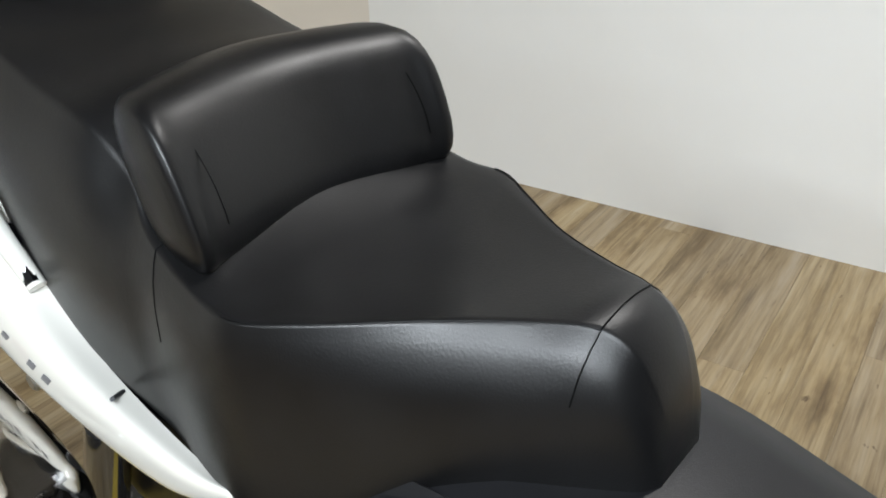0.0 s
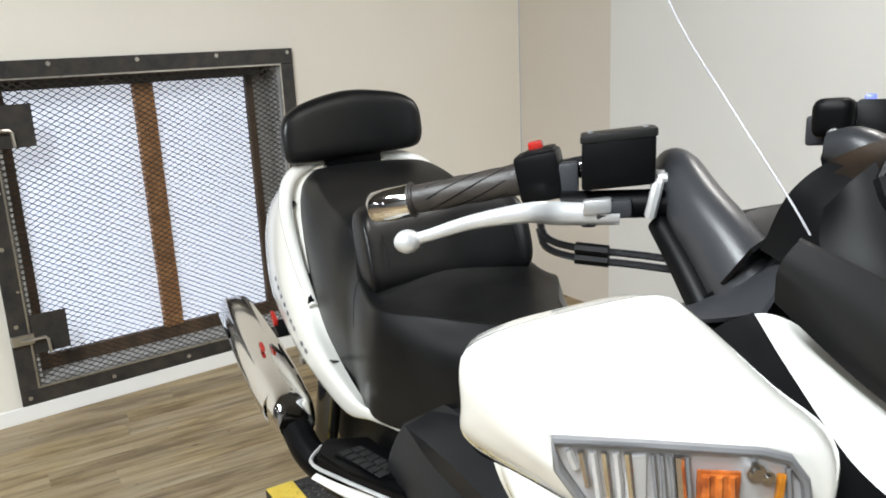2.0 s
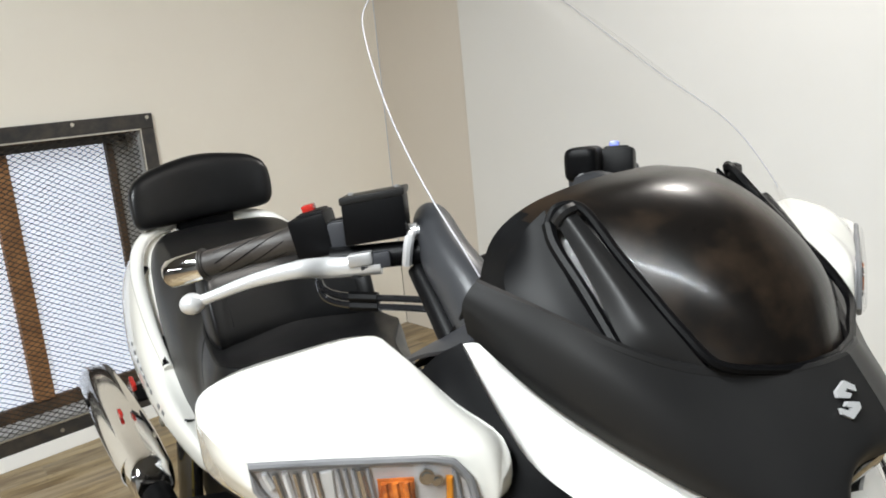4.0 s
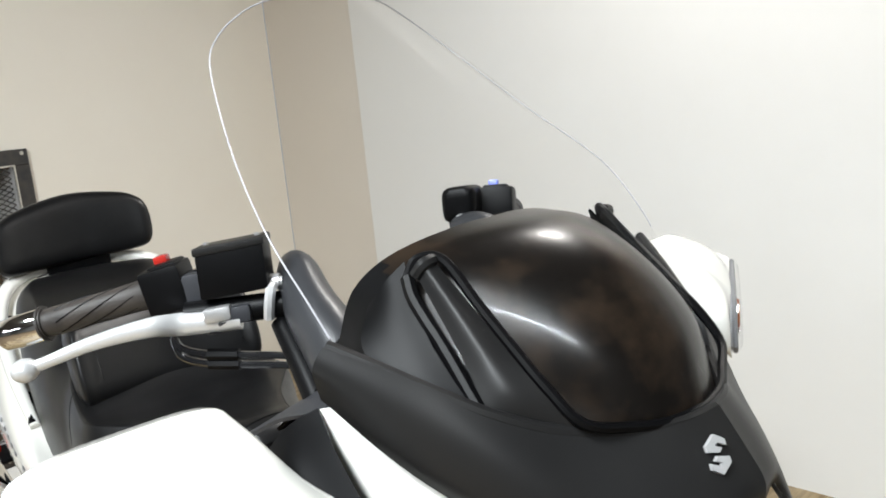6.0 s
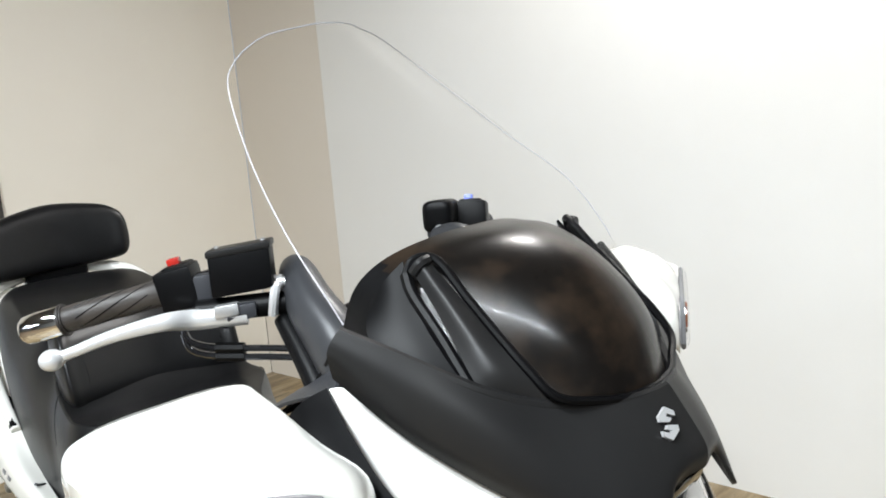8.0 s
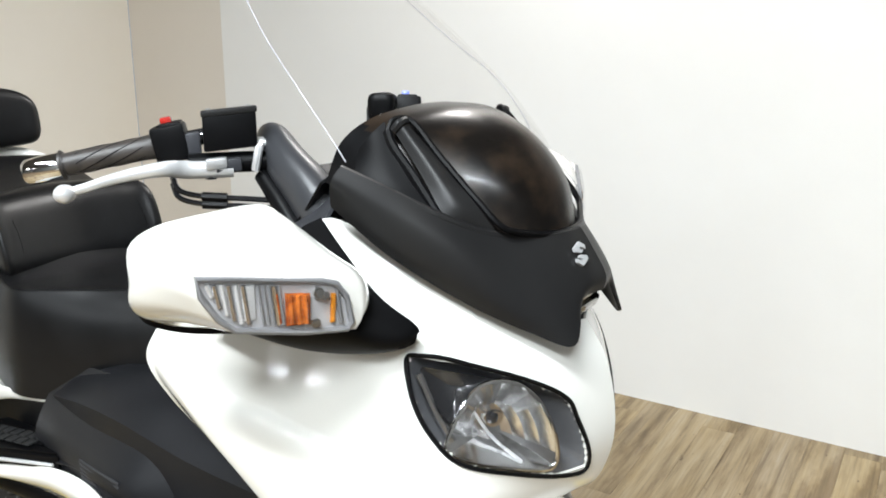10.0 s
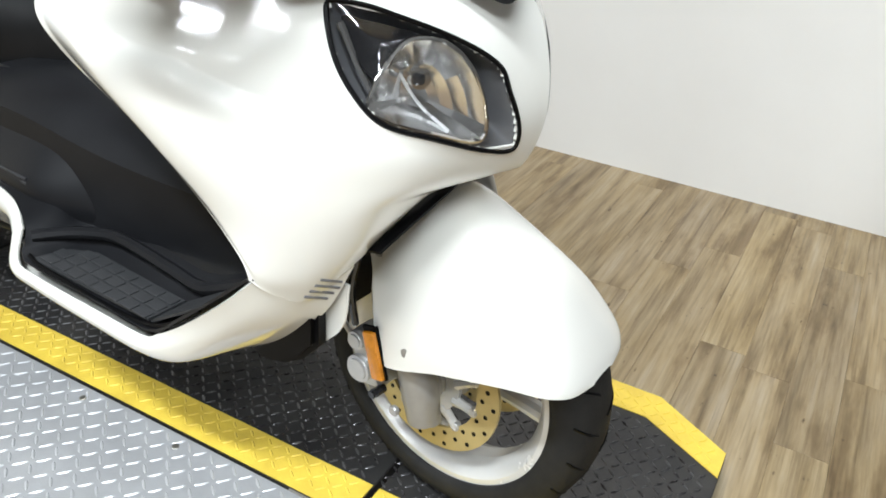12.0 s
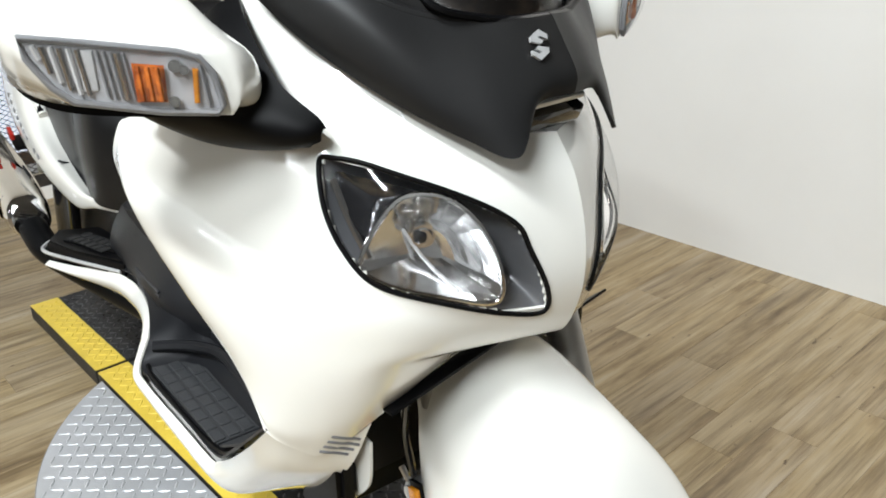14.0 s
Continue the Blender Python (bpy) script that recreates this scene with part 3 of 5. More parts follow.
            if not all(spots((px + dx, py + dy)) for dx, dy in ((0.012, 0), (-0.012, 0), (0, 0.012), (0, -0.012))):
                continue
            a = 0.9 if (i + j) % 2 else -0.67
            c, s = math.cos(a), math.sin(a)
            k = len(verts)
            verts += [tuple(lift_m() @ Vector((px + c * x - s * y, py + s * x + c * y, z + h))) for x, y, h in shape]
            faces += [tuple(k + t for t in f) for f in tris]
    bm = bmesh.new()
    me = bpy.data.meshes.new("t")
    me.from_pydata(verts, [], faces)
    bm.from_mesh(me)
    bpy.data.meshes.remove(me)
    return bm


yel_in = lambda p: B < p[1] < W - B
dark = lambda p: (inside(p, middle) and yel_in(p)) or (inside(p, tail) and yel_in(p)) or (inside(p, [(0.003, B), (0.415, B), (0.525, 0.04), (0.525, 0.45), (0.36, W - B), (0.003, W - B)]))
gold = lambda p: (inside(p, middle) or inside(p, tail) or inside(p, nose)) and not dark(p) and not (inside(p, nose) and 0.5 < p[0] and 0.05 < p[1] < 0.44)
moon = lambda p: (p[0] - c2.x) ** 2 + (p[1] - c2.y) ** 2 < TR ** 2 and p[1] < -0.004
for nm, fn, ar, mt, z in (("tread_pattern", dark, (-1.82, 0.53, 0, W), TREADBLACK, LT - 0.0041), ("tread_pattern", gold, (-1.82, 0.53, -0.05, W), YELLOW, LT - 0.0017), ("tread_pattern", moon, (-1.4, 0.1, -0.42, 0.0), STEEL, LT - 0.0041)):
    tagged(part(nm, treads(ar, fn, z, 0.038 if mt == STEEL else 0.030), mt, lift, smooth=False), kind="stuff")

# ---- scooter ----
sc = thing("scooter", "large white maxi scooter with black seat, chrome muffler and clear windscreen", "scooter", at=(0, 0, 0.05))
AX, AZ = 0.722, 0.325           # front axle
RX = -0.83                      # rear axle


def both(name, make, mat, parent=None, label=""):
    """A part on the right side, and its mirror image on the left."""
    obs = []
    for k in (1, -1):
        bm = make()
        if k < 0:
            bm.transform(Matrix.Diagonal((1, -1, 1, 1)))
        obs.append(part(name, bm, mat, parent or sc, label))
    return obs


# front cowl with headlight openings
COWL = [
    [(0.325, -0.326, 0.925), (0.41, -0.316, 0.945), (0.49, -0.298, 0.985), (0.56, -0.246, 1.088), (0.68, -0.185, 1.01), (0.77, -0.085, 0.955), (0.795, 0, 0.945)],
    [(0.31, -0.336, 0.914), (0.40, -0.335, 0.91), (0.515, -0.317, 0.918), (0.64, -0.258, 0.935), (0.735, -0.185, 0.92), (0.796, -0.085, 0.905), (0.824, 0, 0.90)],
    [(0.295, -0.346, 0.868), (0.40, -0.352, 0.862), (0.54, -0.332, 0.855), (0.66, -0.272, 0.86), (0.76, -0.19, 0.85), (0.811, -0.085, 0.84), (0.841, 0, 0.835)],
    [(0.345, -0.346, 0.825), (0.45, -0.352, 0.81), (0.56, -0.33, 0.80), (0.68, -0.275, 0.795), (0.772, -0.19, 0.785), (0.815, -0.085, 0.775), (0.840, 0, 0.77)],
    [(0.445, -0.332, 0.76), (0.52, -0.338, 0.74), (0.60, -0.32, 0.735), (0.69, -0.268, 0.73), (0.762, -0.19, 0.725), (0.796, -0.085, 0.715), (0.815, 0, 0.71)],
    [(0.53, -0.312, 0.68), (0.58, -0.318, 0.67), (0.64, -0.30, 0.665), (0.70, -0.258, 0.675), (0.745, -0.20, 0.694), (0.768, -0.09, 0.700), (0.775, 0, 0.700)],
    [(0.598, -0.312, 0.625), (0.62, -0.308, 0.61), (0.65, -0.288, 0.60), (0.69, -0.25, 0.61), (0.728, -0.20, 0.650), (0.745, -0.09, 0.685), (0.750, 0, 0.688)],
    [(0.618, -0.31, 0.59), (0.628, -0.298, 0.575), (0.642, -0.278, 0.56), (0.662, -0.25, 0.553), (0.70, -0.205, 0.602), (0.725, -0.1, 0.664), (0.725, 0, 0.675)],
]
cowl_base = surface(COWL)


def cowl_S(u, v):
    """The cowl with its shelf: below a line that runs down under the headlight the side swells outward."""
    p = cowl_base(u, v)
    d = 7 * v - float(np.interp(u, [0, 0.17, 0.33, 0.42, 0.5, 0.6, 0.7, 0.85, 1], [1.4, 1.7, 1.95, 2.4, 2.75, 3.0, 3.25, 3.55, 3.7]))
    a = float(np.interp(u, [0.03, 0.14, 0.5, 0.7, 0.95], [0, 0.036, 0.034, 0.018, 0]))
    if d <= 0 or a == 0:
        return p
    out = a * d * math.exp(-1.05 * d)
    return p + np.array((0.35, -0.85, 0.25)) * out


HL = [(0.556, 0.15), (0.583, 0.138), (0.65, 0.138), (0.75, 0.172), (0.842, 0.238), (0.869, 0.308), (0.917, 0.467), (0.825, 0.47), (0.7, 0.42), (0.617, 0.386), (0.580, 0.317), (0.556, 0.217)]


def on_cowl(u, v, out=0.0):
    p = Vector(cowl_S(u, v))
    e = 0.004
    a, b = Vector(cowl_S(min(u + e, 1), v)) - Vector(cowl_S(max(u - e, 0), v)), Vector(cowl_S(u, min(v + e, 1))) - Vector(cowl_S(u, max(v - e, 0)))
    n = b.cross(a).normalized()
    if n.x < 0 and n.y > 0:
        n = -n
    return p + n * out


for k in (1, -1):
    bm = sheet(cowl_S, 140, 120, 0.004, keep=lambda u, v: not inside((u, v), HL), flip=True)
    bm.transform(Matrix.Diagonal((1, k, 1, 1)))
    part("front_cowl", bm, PEARL, sc)


def closed(points, n):
    """n places on a smooth closed curve through the points."""
    p = [np.array(q, float) for q in points]
    k = len(p)
    out = []
    for s in np.linspace(0, k, n, endpoint=False):
        i, f = int(s), s - int(s)
        a, b, c, d = p[i - 1], p[i % k], p[(i + 1) % k], p[(i + 2) % k]
        out.append(0.5 * (2 * b + (c - a) * f + (2 * a - 5 * b + 4 * c - d) * f ** 2 + (3 * b - a - 3 * c + d) * f ** 3))
    return out


def ring_curve(uvs, n):
    return [(float(min(u, 1)), float(v)) for u, v in closed(uvs, n)]


def cowl_fill(uvs, out, rings=5, n=48, bulge=0.0, sink=0.0):
    """A filled patch over an outline on the cowl, domed by bulge or hollowed by sink in the middle."""
    bm = bmesh.new()
    c = ring_curve(uvs, n)
    cu, cv = np.mean(c, axis=0)
    vs = []
    for k in range(rings + 1):
        f = 1 - k / (rings + 1)
        h = out + (bulge - sink) * (1 - f * f)
        vs.append([bm.verts.new(on_cowl(cu + (u - cu) * f, cv + (v - cv) * f, h)) for u, v in c])
    mid = bm.verts.new(on_cowl(cu, cv, out + bulge - sink))
    for a, b in zip(vs, vs[1:]):
        for i in range(n):
            bm.faces.new((a[i], a[(i + 1) % n], b[(i + 1) % n], b[i]))
    for i in range(n):
        bm.faces.new((vs[-1][i], vs[-1][(i + 1) % n], mid))
    return bm


def cowl_tube(uvs, out, r, n=60, closed=True):
    c = ring_curve(uvs, n)
    pts = [on_cowl(u, v, out) for u, v in c]
    return tube(pts + pts[:2], r, 6)


HB = [(0.600, 0.34), (0.662, 0.20), (0.735, 0.182), (0.785, 0.242), (0.812, 0.35), (0.803, 0.44), (0.7, 0.41), (0.622, 0.382)]
HD = [(0.575, 0.17), (0.61, 0.158), (0.70, 0.172), (0.655, 0.205), (0.615, 0.285)]
for k in (1, -1):
    fl = Matrix.Diagonal((1, k, 1, 1))

    def put(name, bm, mat, parent, label="", angle=0.6):
        bm.transform(fl)
        return part(name, bm, mat, parent, label, angle=angle)
    lampcase = put("headlight", cowl_fill(HL, -0.006, 6, 60, sink=0.075), LAMPGREY, sc, "headlight with clear lens and dark grey surround")
    put("bezel", cowl_tube(HL, 0.0008, 0.0032, 90), PLASTIC, lampcase)
    put("reflector_bowl", cowl_fill(HB, -0.006, 4, 18, sink=0.046), REFLECTOR, lampcase, "faceted bright reflector", angle=0.12)
    put("reflector_rim", cowl_tube(HB, -0.003, 0.0030), CHROME, lampcase, "chrome rim of the reflector")
    put("black_mask", cowl_fill(HD, -0.004, 3, 30, sink=0.012), GLOSSBLACK, lampcase)
    put("position_strip", tube([on_cowl(0.572, 0.17, -0.004), on_cowl(0.59, 0.25, -0.008), on_cowl(0.612, 0.33, -0.008)], 0.005, 8, 8), REFLECTOR, lampcase)
    put("bulb_shield", rbox(0.014, 0.022, 0.014, 0.004, Matrix.Translation(on_cowl(0.70, 0.27, -0.022))), GLOSSBLACK, lampcase)
    put("reflector_step", tube([on_cowl(0.655, 0.24, -0.030), on_cowl(0.70, 0.34, -0.036), on_cowl(0.745, 0.415, -0.016)], 0.0022, 6, 10), LEVER, lampcase)
    put("bulb_cap", disc(0.013, 0.02, Matrix.Translation(on_cowl(0.70, 0.27, -0.026)) @ pose(0, 0, 0, 0, 90, -30), 20, 0.004), CHROME, lampcase)
    put("lens", cowl_fill(HL, 0.002, 6, 60, bulge=0.006), GLASS, lampcase, "clear headlight lens")
    # seam beside the wing
    put("panel_seam", tube([on_cowl(0.712, 0.02, 0.0002), on_cowl(0.72, 0.067, 0.0002), on_cowl(0.75, 0.158, 0.0002)], 0.0009, 5), LEVER, sc)
    # black inside of the leg shield
    put("leg_shield", sheet(surface([
        [(0.328, -0.322, 0.922), (0.32, -0.21, 0.965), (0.34, -0.12, 0.985), (0.34, 0, 0.99)],
        [(0.298, -0.344, 0.868), (0.29, -0.23, 0.86), (0.33, -0.13, 0.87), (0.33, 0, 0.88)],
        [(0.447, -0.33, 0.758), (0.42, -0.24, 0.76), (0.40, -0.14, 0.77), (0.38, 0, 0.78)],
        [(0.533, -0.311, 0.68), (0.53, -0.24, 0.67), (0.47, -0.15, 0.67), (0.44, 0, 0.68)],
        [(0.60, -0.311, 0.62), (0.60, -0.24, 0.58), (0.53, -0.155, 0.56), (0.5, 0, 0.56)],
        [(0.618, -0.309, 0.588), (0.60, -0.24, 0.50), (0.55, -0.16, 0.45), (0.52, 0, 0.45)]]), 24, 40, 0.004), LEGPLASTIC, sc, "matte black inner leg shield")
    # white lower cowl running back as the rim of the footboard
    put("lower_cowl", sheet(surface([
        [(0.624, -0.306, 0.592), (0.56, -0.312, 0.53), (0.47, -0.308, 0.455), (0.40, -0.302, 0.405), (0.36, -0.302, 0.386), (0.25, -0.306, 0.386), (0.10, -0.314, 0.392), (0.045, -0.312, 0.402), (0.015, -0.28, 0.44)],
        [(0.642, -0.28, 0.562), (0.59, -0.293, 0.51), (0.50, -0.305, 0.44), (0.42, -0.312, 0.392), (0.36, -0.315, 0.372), (0.25, -0.318, 0.372), (0.10, -0.324, 0.38), (0.035, -0.322, 0.388), (0.0, -0.292, 0.425)],
        [(0.660, -0.252, 0.552), (0.62, -0.262, 0.50), (0.53, -0.285, 0.435), (0.45, -0.298, 0.375), (0.37, -0.302, 0.352), (0.25, -0.306, 0.352), (0.10, -0.312, 0.36), (0.03, -0.31, 0.37), (-0.01, -0.285, 0.40)],
        [(0.70, -0.207, 0.599), (0.66, -0.222, 0.515), (0.58, -0.235, 0.44), (0.48, -0.24, 0.38), (0.38, -0.25, 0.345), (0.25, -0.26, 0.34), (0.10, -0.265, 0.345), (0.03, -0.26, 0.355), (-0.02, -0.245, 0.38)]]), 56, 18, 0.004), PEARL, sc)
    # white side rim and black board for the passenger's foot
    put("side_rim", sheet(surface([
        [(0.018, -0.28, 0.44), (-0.05, -0.252, 0.462), (-0.18, -0.235, 0.462), (-0.30, -0.25, 0.455), (-0.42, -0.30, 0.44), (-0.52, -0.335, 0.43)],
        [(0.003, -0.292, 0.425), (-0.06, -0.266, 0.44), (-0.18, -0.252, 0.43), (-0.30, -0.262, 0.425), (-0.42, -0.31, 0.42), (-0.52, -0.345, 0.418)],
        [(-0.007, -0.285, 0.40), (-0.07, -0.25, 0.395), (-0.18, -0.225, 0.37), (-0.30, -0.225, 0.37), (-0.42, -0.26, 0.385), (-0.52, -0.30, 0.40)]]), 30, 10, 0.004), PEARL, sc)
    board = put("footboard", sheet(surface([
        [(0.61, -0.305, 0.585), (0.47, -0.302, 0.465), (0.37, -0.296, 0.393), (0.25, -0.300, 0.393), (0.10, -0.308, 0.399), (0.05, -0.306, 0.409), (0.012, -0.272, 0.446), (-0.14, -0.232, 0.472), (-0.30, -0.245, 0.462), (-0.50, -0.33, 0.438)],
        [(0.60, -0.23, 0.56), (0.47, -0.225, 0.455), (0.37, -0.22, 0.398), (0.25, -0.215, 0.398), (0.10, -0.215, 0.403), (0.06, -0.215, 0.42), (0.0, -0.205, 0.465), (-0.14, -0.185, 0.492), (-0.30, -0.20, 0.475), (-0.50, -0.25, 0.45)],
        [(0.58, -0.14, 0.54), (0.46, -0.15, 0.47), (0.36, -0.16, 0.43), (0.25, -0.155, 0.428), (0.10, -0.15, 0.43), (0.00, -0.15, 0.45), (-0.08, -0.15, 0.49), (-0.18, -0.14, 0.51), (-0.30, -0.15, 0.50), (-0.50, -0.16, 0.48)]]), 70, 20, 0.004), LEGPLASTIC, sc, "matte black footboard with a ribbed rubber mat")
    lip = [(0.04, -0.278, 0.432), (0.065, -0.24, 0.432), (0.10, -0.212, 0.434), (0.16, -0.19, 0.436), (0.30, -0.195, 0.433), (0.38, -0.2, 0.432), (0.47, -0.21, 0.475), (0.57, -0.22, 0.53)]
    put("mat_lip", tube(lip, 0.011, 8, 40), LEGPLASTIC, board)
    base = [(0.065, -0.294), (0.085, -0.24), (0.13, -0.216), (0.36, -0.218), (0.36, -0.288), (0.06, -0.299)]
    put("rubber_mat", slab(base, 0.004, Matrix.Translation((0, 0, 0.4035))), MAT, board, "dark grey rubber mat")
    put("toe_mat", slab([(x, y) for x, y in ((0, 0), (0.15, -0.004), (0.15, -0.075), (0, -0.07))], 0.004, pose(0.368, -0.218, 0.4045, 0, -32.5, 0)), MAT, board, "dark grey rubber toe mat")
    for i in range(8):
        for j in range(3):
            px, py = 0.095 + 0.035 * i, -0.282 + 0.0245 * j
            if i < 1 and j > 1:
                continue
            put("mat_block", rbox(0.032, 0.0195, 0.004, 0.0012, pose(px, py, 0.409), 1), MAT, board)
    put("mat_edge", tube([(0.06, -0.298, 0.41), (0.12, -0.302, 0.404), (0.36, -0.291, 0.4), (0.50, -0.299, 0.49)], 0.004, 6, 30), PLASTIC, board)
    # passenger's board
    pb = put("passenger_board", slab([(-0.26, -0.235), (-0.30, -0.175), (-0.52, -0.21), (-0.56, -0.30), (-0.50, -0.335), (-0.40, -0.30)], 0.035, Matrix.Translation((0, 0, 0.45)), 0.006), PLASTIC, sc, "black passenger footboard")
    put("passenger_mat", slab([(-0.32, -0.235), (-0.34, -0.2), (-0.47, -0.222), (-0.50, -0.295), (-0.47, -0.305)], 0.004, Matrix.Translation((0, 0, 0.485))), PLASTIC, pb)
    for i in range(6):
        for j in range(2):
            put("mat_block", rbox(0.019, 0.024, 0.004, 0.0012, pose(-0.348 - 0.023 * i, -0.226 - 0.007 * i - 0.028 * j + 0.006, 0.4905, 0, 0, 14), 1), RUBBER, pb)
    put("board_edge", tube([(-0.27, -0.24, 0.462), (-0.41, -0.308, 0.462), (-0.51, -0.345, 0.462), (-0.57, -0.305, 0.462)], 0.004, 6, 20), LEVER, pb, "thin bright edge strip")
    put("side_panel", sheet(surface([[(-0.36, -0.15, 0.635), (-0.20, -0.135, 0.645), (0.0, -0.12, 0.622), (0.10, -0.115, 0.575)], [(-0.36, -0.222, 0.52), (-0.20, -0.222, 0.52), (-0.02, -0.222, 0.50), (0.09, -0.165, 0.46)],
                                     [(-0.36, -0.225, 0.44), (-0.20, -0.2225, 0.43), (-0.02, -0.2225, 0.43), (0.08, -0.165, 0.42)]]), 24, 12, 0.003), LEGPLASTIC, sc, "matte black side panel with ribs")
    for a in range(7):
        put("tunnel_rib", tube([(-0.175, -0.2315, 0.502 - 0.0088 * a), (-0.035, -0.2315, 0.500 - 0.0086 * a)], 0.0027, 6), GREYPLASTIC, sc)

# centre tunnel between the footboards
sec = []
for x, zt, w, zb in ((-0.62, 0.62, 0.19, 0.40), (-0.40, 0.62, 0.19, 0.40), (-0.22, 0.655, 0.20, 0.40), (-0.08, 0.655, 0.195, 0.40), (0.10, 0.62, 0.175, 0.39), (0.28, 0.60, 0.15, 0.39), (0.45, 0.62, 0.15, 0.39), (0.56, 0.64, 0.15, 0.40)):
    sec.append([(x, w * s * (1.0 if h < 0.8 else 0.82 if h < 1 else 0.5), zb + (zt - zb) * h) for s, h in ((-1, 0), (-1, 0.4), (-1, 0.78), (-1, 0.93), (-1, 1.0), (1, 1.0), (1, 0.93), (1, 0.78), (1, 0.4), (1, 0))])
part("centre_tunnel", loft(smooth_rings(sec, 30)), LEGPLASTIC, sc, "matte black centre tunnel")
part("underbody", rbox(1.25, 0.30, 0.14, 0.04, pose(-0.12, 0, 0.36), 3), PLASTIC, sc, "black engine and frame underneath")
both("belly_scoop", lambda: slab([(0.526, 0.397), (0.571, 0.45), (0.63, 0.505), (0.656, 0.522), (0.656, 0.461), (0.625, 0.425), (0.588, 0.401), (0.55, 0.39)], 0.03, pose(0, -0.205, 0, 90, 0, 0), 0.008), PLASTIC, None, "black scoop under the cowl")
for k in (1, -1):
    part("inner_splash_guard", sheet(surface([[(0.61, -0.2 * k, 0.565), (0.688, -0.2 * k, 0.562)], [(0.60, -0.2 * k, 0.49), (0.678, -0.2 * k, 0.492)], [(0.59, -0.195 * k, 0.40), (0.632, -0.2 * k, 0.437)]]), 6, 10, 0.004), PEARL, sc)
part("wheel_arch", sheet(surface([[(0.735, -0.2, 0.63), (0.735, 0, 0.675), (0.68, 0.10, 0.64)], [(0.66, -0.19, 0.60), (0.64, 0, 0.70), (0.60, 0.10, 0.62)], [(0.58, -0.18, 0.50), (0.56, 0, 0.60), (0.54, 0.12, 0.50)], [(0.54, -0.18, 0.40), (0.50, 0, 0.45), (0.50, 0.12, 0.40)]]), 16, 16, 0.004), PLASTIC, sc)


# ---- seat ----
def seat_ring(x, zc, w, zb, c=None, zk=None, yc=0.0):
    """Seat section: padded crown out to a stitched crease at (c, zk), a side panel sloping out to w, then falling to zb."""
    c, zk = (0.80 * w, zc - 0.06 * (zc - zb)) if c is None else (c, zk)
    h = zk - zb
    half = [(c * t, zc + (zk - zc) * t * t) for t in (0, 0.25, 0.5, 0.72, 0.88, 0.97)]
    half += [(c + (w - c) * s, zk - h * f) for s, f in ((0.0, 0.005), (0.06, 0.018), (0.3, 0.06), (0.6, 0.135), (0.86, 0.25), (1.0, 0.42), (1.03, 0.60), (1.0, 0.80), (0.93, 1.0))]
    pts = [(x, yc - y, z) for y, z in half[::-1]] + [(x, yc + y, z) for y, z in half[1:]]
    return pts + [(x, yc + w * 0.5, zb), (x, yc - w * 0.5, zb)]


SEAT = [(-1.065, 0.975, 0.10, 0.93), (-1.04, 1.0, 0.15, 0.915), (-0.97, 1.005, 0.195, 0.86), (-0.87, 0.99, 0.218, 0.755), (-0.77, 0.965, 0.224, 0.668), (-0.68, 0.945, 0.222, 0.622),
        (-0.62, 0.90, 0.218, 0.60), (-0.57, 0.85, 0.215, 0.585, 0.195, 0.838), (-0.48, 0.806, 0.222, 0.57, 0.205, 0.808, -0.004), (-0.42, 0.794, 0.222, 0.565, 0.208, 0.801, 0.0), (-0.36, 0.790, 0.196, 0.562, 0.170, 0.800, 0.003),
        (-0.28, 0.794, 0.160, 0.56, 0.110, 0.801, 0.011), (-0.20, 0.803, 0.123, 0.565, 0.066, 0.803, 0.022), (-0.15, 0.808, 0.101, 0.575, 0.047, 0.802, 0.028),
        (-0.115, 0.787, 0.080, 0.59, 0.040, 0.780, 0.029), (-0.090, 0.735, 0.060, 0.61, 0.030, 0.728, 0.028), (-0.078, 0.675, 0.040, 0.635, 0.020, 0.67, 0.026)]
shoulder = smooth_rings([seat_ring(*s) for s in SEAT], 76)
part("seat", loft(shoulder), VINYL, sc, "black vinyl two-level seat", angle=1.2)
# rider's lumbar pad lying across the seat
pad = []
for y, f, dx in ((-0.196, 0.35, 0.045), (-0.191, 0.72, 0.04), (-0.178, 0.9, 0.03), (-0.14, 0.96, 0.012), (0, 1.0, -0.015), (0.14, 0.96, 0.012), (0.178, 0.9, 0.03), (0.191, 0.72, 0.04), (0.196, 0.35, 0.045)):
    ring = []
    for a in np.linspace(0, 2 * math.pi, 24, endpoint=False):
        ca, sa = math.cos(a), math.sin(a)
        sx, sz = math.copysign(abs(ca) ** 0.75, ca), math.copysign(abs(sa) ** 0.75, sa)
        ring.append((-0.578 + dx + f * (0.058 * sx - 0.032 * sz), y, 0.886 + f * 0.092 * sz))
    pad.append(ring)
lum = part("lumbar_pad", loft(smooth_rings(pad, 40)), VINYL, sc, "rounded black lumbar pad", angle=1.0)
for k in (1, -1):
    part("seam", tube([(-0.575 + 0.02 + 0.06 * math.cos(a) - 0.03 * math.sin(a), 0.15 * k, 0.878 + 0.078 * math.sin(a)) for a in np.linspace(-0.3, 1.9, 16)], 0.0008, 5), PLASTIC, lum)
# passenger's backrest
rest = []
for y, f in ((-0.203, 0.3), (-0.198, 0.55), (-0.178, 0.78), (-0.12, 0.94), (0, 1.04), (0.12, 0.94), (0.166, 0.78), (0.182, 0.55), (0.187, 0.3)):
    ring = []
    for a in np.linspace(0, 2 * math.pi, 24, endpoint=False):
        ca, sa = math.cos(a), math.sin(a)
